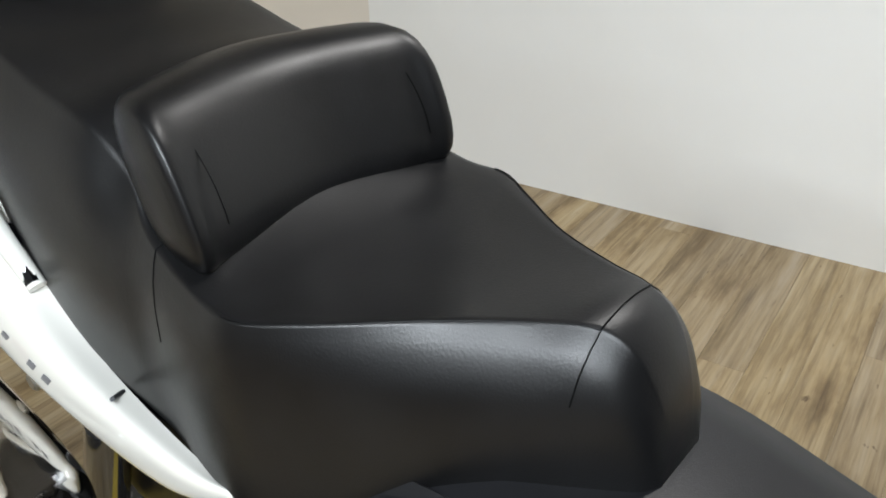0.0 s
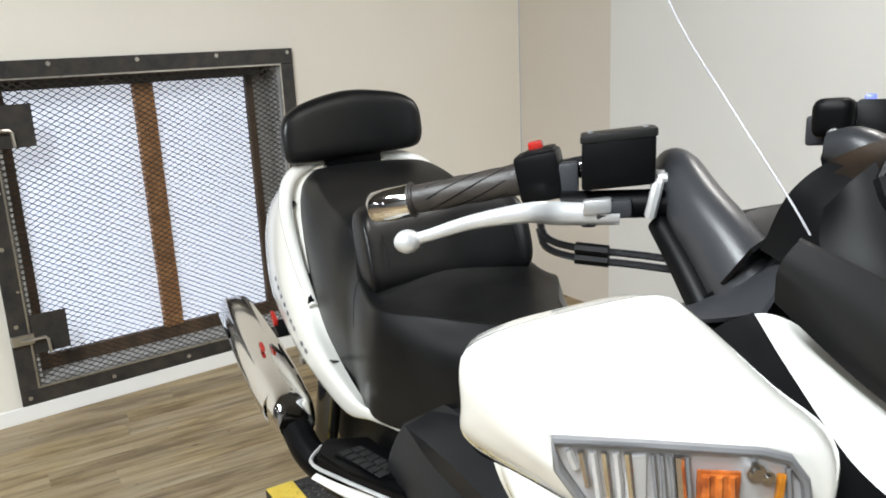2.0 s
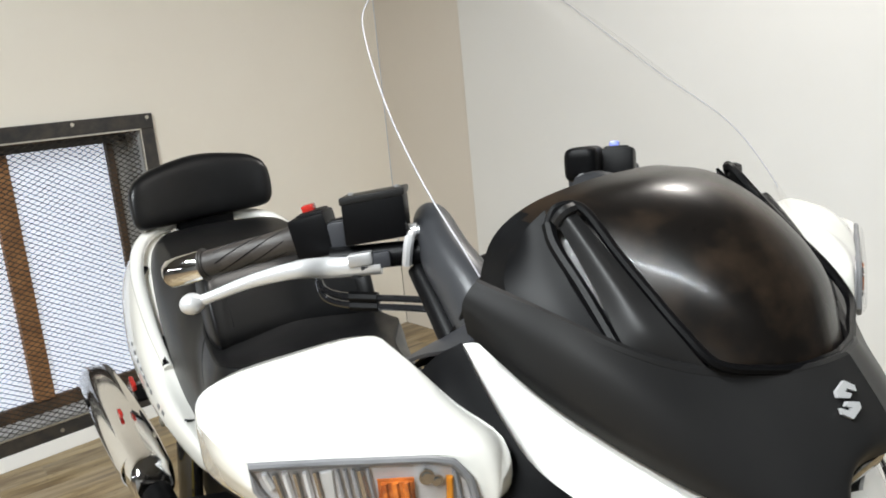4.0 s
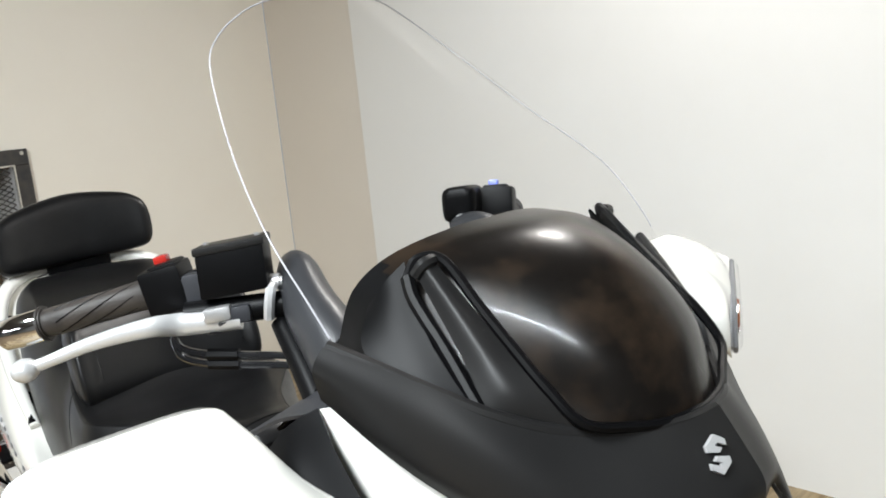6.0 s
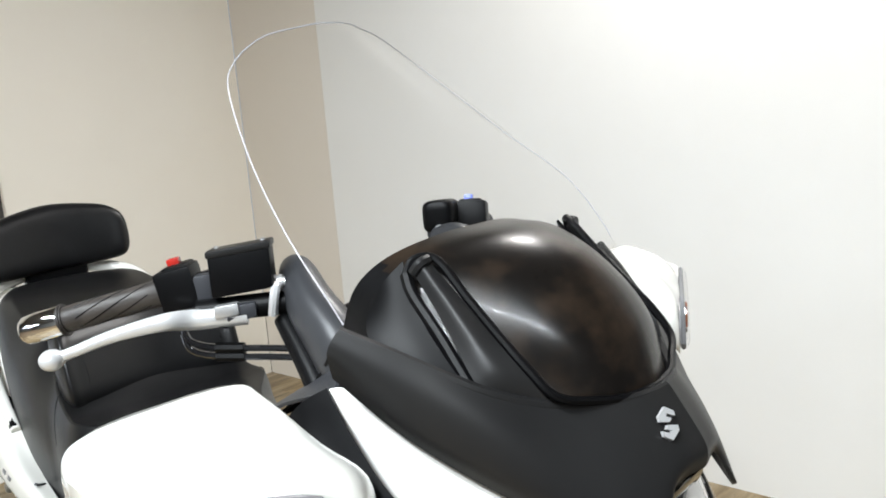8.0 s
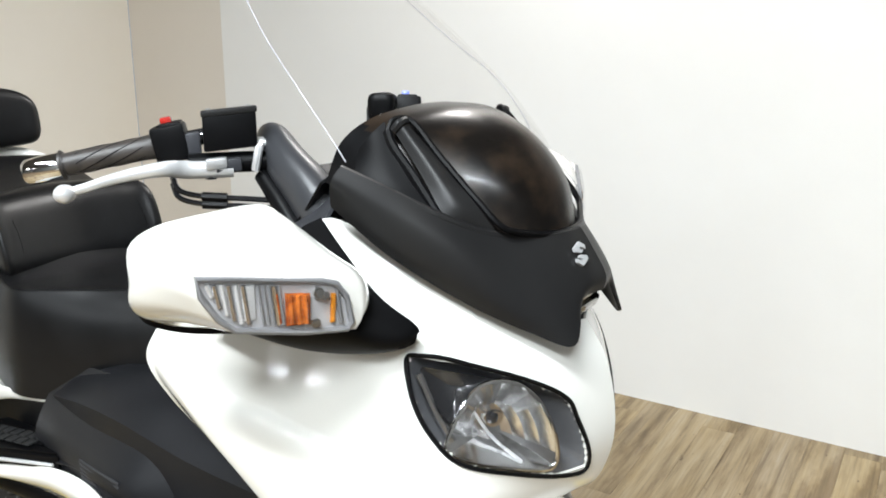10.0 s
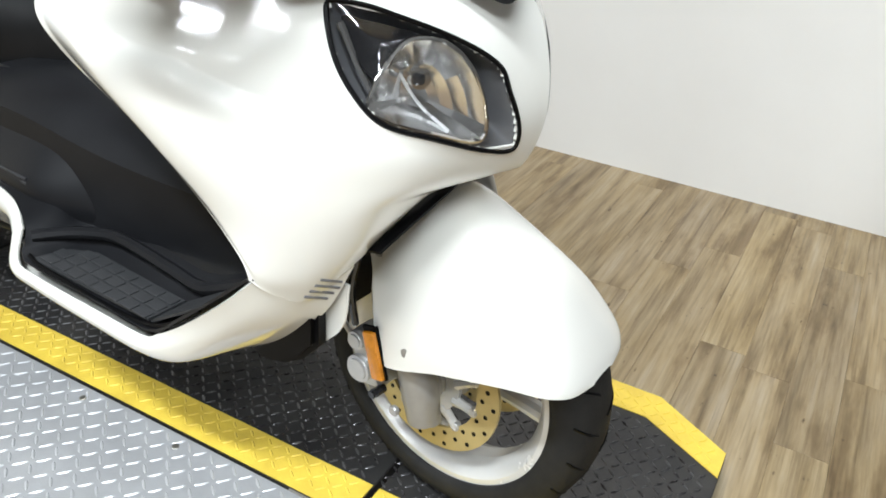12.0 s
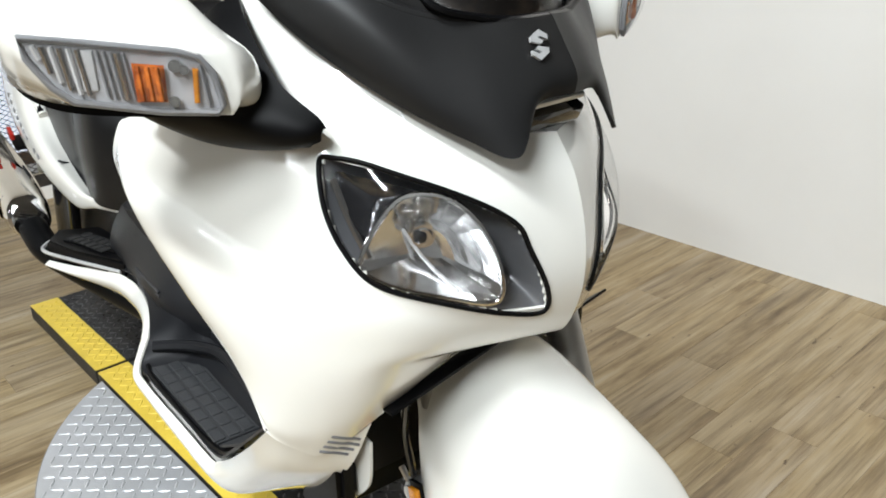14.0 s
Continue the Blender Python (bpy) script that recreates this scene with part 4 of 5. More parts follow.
        sx, sz = math.copysign(abs(ca) ** 0.8, ca), math.copysign(abs(sa) ** 0.65, sa)
        ring.append((-1.115 + 0.03 * y + 0.048 * (abs(y) / 0.2) ** 2 + f * (0.036 * sx - 0.012 * sz), y, 1.100 + 0.05 * y - 0.022 * (abs(y) / 0.2) ** 2 + f * 0.085 * sz))
    rest.append(ring)
part("backrest", loft(smooth_rings(rest, 40)), VINYL, sc, "black vinyl passenger backrest", angle=1.0)
part("backrest_post", rbox(0.05, 0.16, 0.10, 0.015, pose(-1.12, 0, 1.0)), PLASTIC, sc)
# stitched seams along the seat's shoulders and round its nose
for idx in (14 - 6, 14 + 6):
    part("seam", tube([Vector(r[idx]) + Vector((0, 0, 0.0004)) for r in shoulder[41:62]], 0.0009, 5), PLASTIC, sc)
part("seam", tube([Vector(q) * 1.0 + Vector((0.0006, 0, 0.0006)) for q in shoulder[61][4:25]], 0.0008, 5), PLASTIC, sc)
part("seam", tube([Vector(q) + Vector((0, 0, 0.0006)) for q in shoulder[34][3:12]], 0.0008, 5), PLASTIC, sc)

# ---- tail ----
TAILP = [
    [(-1.10, -0.115, 0.985), (-1.03, -0.172, 0.935), (-0.90, -0.206, 0.79), (-0.78, -0.217, 0.682), (-0.685, -0.219, 0.622), (-0.52, -0.217, 0.572), (-0.44, -0.208, 0.566), (-0.330, -0.176, 0.566)],
    [(-1.15, -0.135, 0.985), (-1.10, -0.21, 0.93), (-0.97, -0.243, 0.80), (-0.83, -0.258, 0.705), (-0.70, -0.26, 0.64), (-0.54, -0.243, 0.585), (-0.45, -0.222, 0.572), (-0.328, -0.179, 0.566)],
    [(-1.20, -0.15, 0.95), (-1.18, -0.23, 0.88), (-1.05, -0.268, 0.755), (-0.89, -0.278, 0.67), (-0.74, -0.274, 0.61), (-0.56, -0.252, 0.566), (-0.46, -0.227, 0.56), (-0.327, -0.180, 0.561)],
    [(-1.23, -0.15, 0.88), (-1.22, -0.225, 0.81), (-1.10, -0.262, 0.69), (-0.93, -0.272, 0.62), (-0.76, -0.268, 0.575), (-0.57, -0.246, 0.53), (-0.46, -0.222, 0.548), (-0.327, -0.178, 0.556)],
    [(-1.20, -0.12, 0.80), (-1.18, -0.18, 0.74), (-1.08, -0.21, 0.66), (-0.93, -0.22, 0.60), (-0.76, -0.22, 0.56), (-0.57, -0.21, 0.535), (-0.46, -0.20, 0.54), (-0.327, -0.175, 0.553)]]
tail_panels = both("tail_panel", lambda: sheet(surface(TAILP), 60, 24, 0.004, flip=True), PEARL)
tail_S = surface(TAILP)
part("tail_cap", sheet(surface([[(-1.10, -0.117, 0.985), (-1.125, 0, 1.0), (-1.10, 0.117, 0.985)], [(-1.20, -0.15, 0.95), (-1.25, 0, 0.96), (-1.20, 0.15, 0.95)], [(-1.23, -0.15, 0.88), (-1.29, 0, 0.88), (-1.23, 0.15, 0.88)], [(-1.20, -0.12, 0.80), (-1.25, 0, 0.78), (-1.20, 0.12, 0.80)]]), 20, 20, 0.004), PEARL, sc)
both("grab_rail", lambda: tube([(-0.80, -0.232, 0.705), (-0.90, -0.236, 0.80), (-1.0, -0.228, 0.905), (-1.06, -0.20, 0.965), (-1.10, -0.15, 0.995), (-1.13, -0.08, 1.005)], [0.012, 0.016, 0.018, 0.018, 0.016, 0.014], 12, 40), PEARL, None, "white passenger grab rail")
for k in (1, -1):
    part("rail_slot", tube([(-1.02, -0.2 * k, 0.918), (-0.99, -0.222 * k, 0.90)], 0.006, 8), PLASTIC, sc)
    part("panel_gap", tube([(-0.865, -0.225 * k, 0.765), (-0.80, -0.236 * k, 0.712)], 0.009, 8), PLASTIC, sc)
    part("panel_gap", tube([(-0.655, -0.226 * k, 0.612), (-0.64, -0.244 * k, 0.622), (-0.632, -0.25 * k, 0.628)], 0.003, 6), GREYPLASTIC, sc)
    # model lettering as plain bars
    for a in range(10):
        u = 0.33 + 0.026 * a
        if a == 7:
            continue
        c = Vector(tail_S(u, 0.47))
        d = (Vector(tail_S(u + 0.01, 0.47)) - c).normalized()
        g = (Vector(tail_S(u, 0.52)) - c).normalized()
        n = d.cross(g).normalized()
        n = n if n.y < 0 else -n
        m = Matrix((d, g, n)).transposed().to_4x4()
        m.translation = c + n * 0.001
        bar = rbox(0.0125 if a < 7 else 0.014, 0.011 if a < 7 else 0.014, 0.001, 0, m)
        if k < 0:
            bar.transform(Matrix.Diagonal((1, -1, 1, 1)))
        part("lettering_bar", bar, INKSHADE, tail_panels[0 if k > 0 else 1])
part("rear_underbody", rbox(0.62, 0.36, 0.18, 0.05, pose(-0.86, 0, 0.60, 0, 12, 0), 3), PLASTIC, sc, "black plastic under the tail")
part("rear_reflector", rbox(0.042, 0.012, 0.022, 0.004, pose(-0.975, -0.292, 0.632, 0, 20, 0)), RED, sc, "red side reflector")
part("reflector_mount", rbox(0.06, 0.03, 0.012, 0.003, pose(-0.955, -0.28, 0.61, 0, 20, 0)), PLASTIC, sc)
part("shock_bolt", disc(0.014, 0.012, along((-0.83, -0.262, 0.565), (-0.83, -0.3, 0.565)), 12, 0.003), ZINC, sc)
part("engine_case", rbox(0.62, 0.40, 0.26, 0.05, pose(-0.52, 0, 0.45), 3), PLASTIC, sc, "black engine and drive casing")
both("shock_absorber", lambda: tube([(-0.80, -0.235, 0.33), (-0.70, -0.235, 0.55)], 0.03, 12), GLOSSBLACK)

# ---- muffler ----
mf = []
for x, z, h, w in ((-1.29, 0.575, 0.035, 0.02), (-1.275, 0.574, 0.058, 0.036), (-1.245, 0.569, 0.07, 0.046), (-1.12, 0.552, 0.08, 0.052), (-0.95, 0.527, 0.09, 0.056), (-0.80, 0.506, 0.095, 0.056), (-0.68, 0.488, 0.09, 0.05), (-0.655, 0.484, 0.075, 0.04)):
    mf.append([(x - 0.25 * h * math.sin(a) * 0.6, -0.335 + w * math.copysign(abs(math.cos(a)) ** 0.7, math.cos(a)), z + 0.012 + 0.54 * h * math.copysign(abs(math.sin(a)) ** 0.7, math.sin(a))) for a in np.linspace(0, 2 * math.pi, 28, endpoint=False)])
muf = part("muffler", loft(smooth_rings(mf, 36)), CHROME, sc, "oval chrome muffler with heat shield", angle=1.0)
part("heat_shield", sheet(surface([[(x - 0.08 * dz, -0.335 - w * 1.13 * math.cos(a), z + 0.012 + h * 0.575 * math.sin(a)) for x, z, h, w, dz in ((-1.24, 0.567, 0.072, 0.047, 0.07), (-1.10, 0.55, 0.081, 0.052, 0.08), (-0.95, 0.527, 0.09, 0.056, 0.09), (-0.80, 0.506, 0.094, 0.056, 0.09), (-0.71, 0.494, 0.09, 0.053, 0.09))] for a in (-0.75, -0.35, 0.1, 0.5, 0.85)]), 30, 12, 0.003), CHROME, muf, "chrome heat shield", angle=1.0)
part("muffler_bolt", disc(0.011, 0.012, along((-0.832, -0.366, 0.468), (-0.832, -0.384, 0.468)), 12, 0.002), ALLOY, muf)
part("muffler_slot", rbox(0.05, 0.004, 0.012, 0.002, pose(-1.1, -0.394, 0.575, 0, 8, 0)), PLASTIC, muf)
part("muffler_slot", rbox(0.028, 0.01, 0.014, 0.003, pose(-0.90, -0.345, 0.590, 0, 12, 0)), RED, muf, "small red reflector on the muffler")
part("exhaust_pipe", tube([(-0.66, -0.335, 0.47), (-0.58, -0.32, 0.43), (-0.45, -0.25, 0.38), (-0.2, -0.15, 0.33)], 0.034, 12, 20), PLASTIC, sc, "black exhaust elbow")


# ---- wheels ----
def wheel(x, z, r_tyre, w_tyre, r_rim, name, label, spokes=3):
    ym = pose(x, 0, z, 90, 0, 0)
    prof = [(r_rim - 0.010, -0.5), (r_rim, -0.5), (r_rim + 0.003, -0.47), (r_rim - 0.004, -0.42), (r_rim - 0.014, -0.30), (r_rim - 0.016, 0.30), (r_rim - 0.004, 0.42), (r_rim + 0.003, 0.47), (r_rim, 0.5), (r_rim - 0.010, 0.5), (r_rim - 0.020, 0.42), (r_rim - 0.034, 0.16), (r_rim - 0.034, -0.16), (r_rim - 0.020, -0.42)]
    wr = w_tyre * 0.80
    rim = part(name, lathe([(r, h * wr) for r, h in prof], ym, 72), RIM, sc, label, angle=0.5)
    tp = []
    for a in np.linspace(-2.55, 2.55, 23):
        f = abs(a) / 2.55
        rr = r_tyre - (r_tyre - r_rim) * (1 - math.cos(min(f * 1.18, 1.0) * math.pi / 2)) ** 1.25
        tp.append((rr if f < 0.97 else r_rim + 0.001, w_tyre / 2 * math.sin(a * 0.83) if f < 0.75 else w_tyre / 2 * math.copysign(0.985 - 0.22 * (f - 0.75) / 0.25, a)))
    tp += [(r_rim - 0.006, w_tyre * 0.34), (r_rim - 0.006, -w_tyre * 0.34)]
    tyre = part("tyre", lathe(tp, ym, 96), RUBBER, rim, "black tyre with curved tread grooves", angle=0.8)
    for k in range(24):
        th = 2 * math.pi * k / 24
        for s in (1, -1):
            pts = []
            for f in np.linspace(0.12, 0.8, 7):
                a = 2.55 * f * 0.62 * s
                ff = abs(a) / 2.55
                rr = r_tyre - (r_tyre - r_rim) * (1 - math.cos(min(ff * 1.18, 1.0) * math.pi / 2)) ** 1.25 - 0.0006
                t2 = th + f * 0.16 + (0.1 if s > 0 else 0)
                pts.append((x + rr * math.cos(t2), w_tyre / 2 * math.sin(a * 0.83), z + rr * math.sin(t2)))
            part("tread_groove", tube(pts, 0.0026, 4), PLASTIC, tyre)
    for k in range(spokes):
        for dd in (-0.10, 0.10):
            a = 2 * math.pi * k / spokes + 0.05
            p0 = Vector((x + 0.05 * math.cos(a + dd * 3.2), 0, z + 0.05 * math.sin(a + dd * 3.2)))
            p1 = Vector((x + (r_rim - 0.02) * math.cos(a + dd * 1.5), 0, z + (r_rim - 0.02) * math.sin(a + dd * 1.5)))
            part("spoke", tube([p0, (p0 + p1) / 2, p1], [0.020, 0.014, 0.017], 10, 8), RIM, rim)
    part("hub", disc(0.055, w_tyre * 0.7, ym, 32, 0.006), ALLOY, rim)
    return rim


before = set(bpy.data.objects)
fw = wheel(AX, AZ, 0.274, 0.118, 0.212, "front_wheel", "cast silver front wheel with twin spokes")
rear_from = set(bpy.data.objects)
rw = wheel(RX, AZ, 0.274, 0.160, 0.196, "rear_wheel", "cast silver rear wheel", 3)


def brake_disc(x, y, z, r, parent):
    ym = pose(x, y, z, 90, 0, 0)
    d = part("brake_disc", lathe([(r - 0.042, -0.0024), (r, -0.0024), (r, 0.0024), (r - 0.042, 0.0024)], ym, 80), DISC, parent, "gold-tinted perforated brake disc", angle=0.4)
    for k in range(30):
        a = 2 * math.pi * k / 30
        for j, rr in enumerate((r - 0.010, r - 0.021, r - 0.032)):
            if (k + j) % 2:
                continue
            b = a + 0.03 * j
            part("disc_hole", disc(0.0042, 0.0056, pose(x + rr * math.cos(b), y, z + rr * math.sin(b), 90, 0, 0), 8), PLASTIC, d)
    part("disc_carrier", lathe([(0.034, -0.005), (0.060, -0.005), (0.060, 0.005), (0.034, 0.005)], ym, 40), RIM, d)
    for k in range(10):
        a = 2 * math.pi * k / 10 + 0.2
        part("carrier_arm", tube([(x + rr * math.cos(a + q), y, z + rr * math.sin(a + q)) for rr, q in ((0.054, 0.0), (0.075, 0.10), (r - 0.040, 0.16))], [0.010, 0.007, 0.008], 8, 6), RIM, d)
        part("disc_bobbin", disc(0.0085, 0.013, pose(x + (r - 0.044) * math.cos(a + 0.16), y, z + (r - 0.044) * math.sin(a + 0.16), 90, 0, 0), 12, 0.002), ALLOY, d)
    return d


rear_only = set(bpy.data.objects) - rear_from
for y in (-0.068, 0.068):
    brake_disc(AX, y, AZ, 0.136, fw)
part("axle_hub", lathe([(0.012, -0.105), (0.030, -0.105), (0.033, -0.07), (0.033, 0.07), (0.030, 0.105), (0.012, 0.105)], pose(AX, 0, AZ, 90, 0, 0), 32), ALLOY, fw)
part("sensor_ring", lathe([(0.026, -0.004), (0.036, -0.004), (0.036, 0.004), (0.026, 0.004)], pose(AX, -0.088, AZ, 90, 0, 0), 40), FORK, fw)
part("axle_end", lathe([(0.009, -0.015), (0.017, -0.015), (0.017, 0.012), (0.009, 0.012)], pose(AX, -0.11, AZ, 90, 0, 0), 20), RIM, fw)

# fork legs and brakes
for k in (1, -1):
    leg = part("fork_leg", tube([(AX + 0.03, -0.118 * k, AZ - 0.045), (AX + 0.016, -0.118 * k, AZ + 0.02), (AX - 0.036, -0.118 * k, AZ + 0.15), (AX - 0.11, -0.108 * k, AZ + 0.36)], [0.026, 0.030, 0.028, 0.026], 16, 14), FORK, sc, "grey cast fork leg")
    part("fork_lug", rbox(0.06, 0.03, 0.075, 0.012, pose(AX + 0.018, -0.114 * k, AZ - 0.02, 0, -20, 0), 2), FORK, leg)
    part("lug_bolt", disc(0.011, 0.01, pose(AX - 0.045, -0.138 * k, AZ + 0.03, 90, 0, 0), 12, 0.002), ALLOY, leg)
    part("lug_bolt", disc(0.009, 0.01, pose(AX - 0.018, -0.135 * k, AZ - 0.045, 90, 0, 0), 12, 0.002), ALLOY, leg)
    cal = part("brake_caliper", rbox(0.055, 0.06, 0.10, 0.016, pose(AX - 0.080, -0.113 * k, AZ + 0.025, 0, -14, 0), 3), ALLOY, sc, "cast alloy brake caliper")
    part("piston_cap", disc(0.024, 0.02, pose(AX - 0.085, -0.146 * k, AZ + 0.010, 90, 0, 0), 20, 0.005), LEVER, cal)
    part("piston_cap", disc(0.016, 0.018, pose(AX - 0.095, -0.144 * k, AZ + 0.058, 90, 0, 0), 20, 0.004), LEVER, cal)
    part("bleed_nipple", tube([(AX - 0.110, -0.138 * k, AZ + 0.055), (AX - 0.130, -0.143 * k, AZ + 0.080)], 0.005, 8), ALLOY, cal)
    part("caliper_bolt", disc(0.008, 0.03, pose(AX - 0.045, -0.146 * k, AZ - 0.015, 90, 0, 0), 10, 0.002), GLOSSBLACK, cal)
    part("fork_reflector", rbox(0.024, 0.008, 0.080, 0.003, pose(AX - 0.034, -0.170 * k, AZ + 0.072, 0, -17, 0)), AMBER, sc, "amber fork reflector")
    part("reflector_bracket", rbox(0.03, 0.006, 0.09, 0.002, pose(AX - 0.036, -0.164 * k, AZ + 0.074, 0, -17, 0)), PLASTIC, sc)
    part("brake_hose", tube([(AX - 0.105, -0.138 * k, AZ + 0.080), (AX - 0.107, -0.146 * k, AZ + 0.150), (AX - 0.090, -0.150 * k, AZ + 0.220), (AX - 0.080, -0.148 * k, AZ + 0.320)], 0.006, 8, 18), GLOSSBLACK, sc)
    part("brake_hose", tube([(AX - 0.120, -0.128 * k, AZ + 0.080), (AX - 0.123, -0.140 * k, AZ + 0.170), (AX - 0.100, -0.150 * k, AZ + 0.250), (AX - 0.085, -0.148 * k, AZ + 0.330)], 0.004, 8, 18), GLOSSBLACK, sc)

# the bar is turned a little to the right, and the wheel with it
turn = Matrix.Translation((AX, 0.04, 0)) @ Matrix.Rotation(radians(-5), 4, "Z") @ Matrix.Translation((-AX, 0, 0))
for ob in set(bpy.data.objects) - before - rear_only:
    ob.data.transform(turn)

# front mudguard
CT = [(0.60, 0.62), (0.66, 0.655), (0.742, 0.652), (0.822, 0.612), (0.892, 0.563), (0.942, 0.503), (0.969, 0.464), (0.980, 0.444)]
ST = [(0.645, 0.54), (0.660, 0.43), (0.688, 0.384), (0.79, 0.421), (0.895, 0.449), (0.946, 0.452), (0.971, 0.446), (0.981, 0.441)]
WT = [0.098, 0.105, 0.118, 0.125, 0.122, 0.110, 0.080, 0.028]


def guard(u, v):
    cx, cz = catmull(CT, v)
    sx, sz = catmull(ST, v)
    w = float(catmull([(a,) for a in WT], v)[0])
    ph = (u - 0.5) * math.pi
    c = max(math.cos(ph), 0) ** 0.9
    return np.array((sx + (cx - sx) * c, w * math.sin(ph), sz + (cz - sz) * c))


mg = part("front_mudguard", sheet(guard, 48, 56, 0.004), PEARL, sc, "pearl white front mudguard", angle=1.0)
for k in (1, -1):
    part("rivet", disc(0.010, 0.006, along((0.7377 - 0.008, -0.122 * k, 0.427), (0.7377 - 0.008, -0.2 * k, 0.43)), 16, 0.002), FORK, mg)

# ---- nose visor, dash cover and windscreen ----
VIS = [
    [(0.60, -0.264, 1.154), (0.645, -0.225, 1.128), (0.69, -0.182, 1.097), (0.722, -0.135, 1.074), (0.75, -0.088, 1.062), (0.772, -0.04, 1.062), (0.778, 0, 1.064)],
    [(0.597, -0.272, 1.142), (0.65, -0.232, 1.102), (0.71, -0.186, 1.062), (0.75, -0.138, 1.03), (0.778, -0.09, 1.025), (0.795, -0.04, 1.03), (0.80, 0, 1.032)],
    [(0.592, -0.268, 1.128), (0.65, -0.232, 1.072), (0.72, -0.182, 1.022), (0.77, -0.132, 0.985), (0.797, -0.092, 0.985), (0.81, -0.04, 1.005), (0.814, 0, 1.008)],
    [(0.587, -0.262, 1.11), (0.648, -0.224, 1.05), (0.72, -0.172, 0.994), (0.782, -0.12, 0.954), (0.819, -0.083, 0.936), (0.808, -0.052, 0.985), (0.812, 0, 0.990)]]
both("visor", lambda: sheet(surface(VIS), 48, 20, 0.005), VISORBLACK, None, "matte black nose visor")
for s in (1, -1):
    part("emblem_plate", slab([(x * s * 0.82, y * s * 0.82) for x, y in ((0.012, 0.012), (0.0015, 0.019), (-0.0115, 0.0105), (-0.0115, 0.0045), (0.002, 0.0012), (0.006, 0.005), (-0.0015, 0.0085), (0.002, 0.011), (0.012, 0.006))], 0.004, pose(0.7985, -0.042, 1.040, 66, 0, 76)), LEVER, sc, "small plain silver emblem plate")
part("nose_slot", rbox(0.05, 0.10, 0.022, 0.006, pose(0.775, 0, 0.968, 0, 25, 0), 2), GLOSSBLACK, sc)
part("nose_slat", rbox(0.03, 0.085, 0.006, 0.002, pose(0.79, 0, 0.985, 0, 25, 0), 2), PEARL, sc)
DASH = [
    [(0.51, -0.195, 1.12), (0.528, -0.18, 1.175), (0.552, -0.128, 1.205), (0.558, 0, 1.214), (0.552, 0.128, 1.205), (0.528, 0.18, 1.175), (0.51, 0.195, 1.12)],
    [(0.57, -0.205, 1.11), (0.588, -0.177, 1.160), (0.615, -0.115, 1.198), (0.63, 0, 1.211), (0.615, 0.115, 1.198), (0.588, 0.177, 1.160), (0.57, 0.205, 1.11)],
    [(0.63, -0.19, 1.095), (0.645, -0.150, 1.126), (0.680, -0.093, 1.164), (0.698, 0, 1.180), (0.680, 0.093, 1.164), (0.645, 0.150, 1.126), (0.63, 0.19, 1.095)],
    [(0.68, -0.155, 1.075), (0.698, -0.120, 1.090), (0.732, -0.076, 1.116), (0.745, 0, 1.127), (0.732, 0.076, 1.116), (0.698, 0.120, 1.090), (0.68, 0.155, 1.075)],
    [(0.715, -0.13, 1.056), (0.735, -0.10, 1.057), (0.758, -0.05, 1.057), (0.765, 0, 1.058), (0.758, 0.05, 1.057), (0.735, 0.10, 1.057), (0.715, 0.13, 1.056)]]
part("dash_cover", sheet(surface(DASH), 40, 36, 0.004, keep=lambda u, v: abs(u - 0.5) < 0.25 + 0.24 * v), SMOKE, sc, "smoked dash cover under the windscreen, wall reflection painted brown", angle=1.0)
for side in (0, 1):
    part("dash_side", sheet(surface(DASH), 40, 36, 0.004, keep=lambda u, v: abs(u - 0.5) >= 0.25 + 0.24 * v and (u < 0.5) == (side == 0)), PLASTIC, sc, "satin black side of the dash cover", angle=1.0)
part("dash_panel", sheet(surface([[(0.50, -0.2, 1.12), (0.52, 0, 1.21), (0.50, 0.2, 1.12)], [(0.44, -0.19, 1.06), (0.45, 0, 1.08), (0.44, 0.19, 1.06)], [(0.36, -0.2, 1.0), (0.35, 0, 1.0), (0.36, 0.2, 1.0)]]), 16, 16, 0.004), PLASTIC, sc)
part("ignition_block", rbox(0.05, 0.05, 0.04, 0.008, pose(0.235, -0.03, 0.885, 0, 30, 0), 2), GLOSSBLACK, sc)
part("ignition_knob", disc(0.018, 0.03, pose(0.19, -0.045, 0.895, 20, 60, 0), 16, 0.004), GLOSSBLACK, sc)
part("ignition_ring", disc(0.012, 0.012, pose(0.172, -0.05, 0.902, 20, 60, 0), 16, 0.002), ALLOY, sc)
part("key_fob", rbox(0.014, 0.012, 0.045, 0.003, pose(0.148, -0.055, 0.885, 0, 15, 0)), PLASTIC, sc)
both("dash_shoulder", lambda: sheet(surface([[(0.56, -0.245, 1.085), (0.50, -0.235, 1.06), (0.42, -0.23, 1.03), (0.33, -0.25, 0.98)], [(0.55, -0.20, 1.12), (0.48, -0.19, 1.075), (0.40, -0.18, 1.035), (0.32, -0.19, 0.99)], [(0.50, -0.15, 1.12), (0.44, -0.13, 1.07), (0.38, -0.12, 1.03), (0.32, -0.12, 0.99)]]), 20, 12, 0.004), GREYPLASTIC)
# broad struts that rise from the visor beside the dash cover, set in black gaskets
S_IN = [(0.604, -0.171, 1.192), (0.636, -0.173, 1.157), (0.663, -0.176, 1.127), (0.690, -0.180, 1.095), (0.703, -0.166, 1.066)]
S_OUT = [(0.611, -0.157, 1.203), (0.648, -0.152, 1.168), (0.681, -0.149, 1.137), (0.712, -0.146, 1.109), (0.738, -0.122, 1.062)]
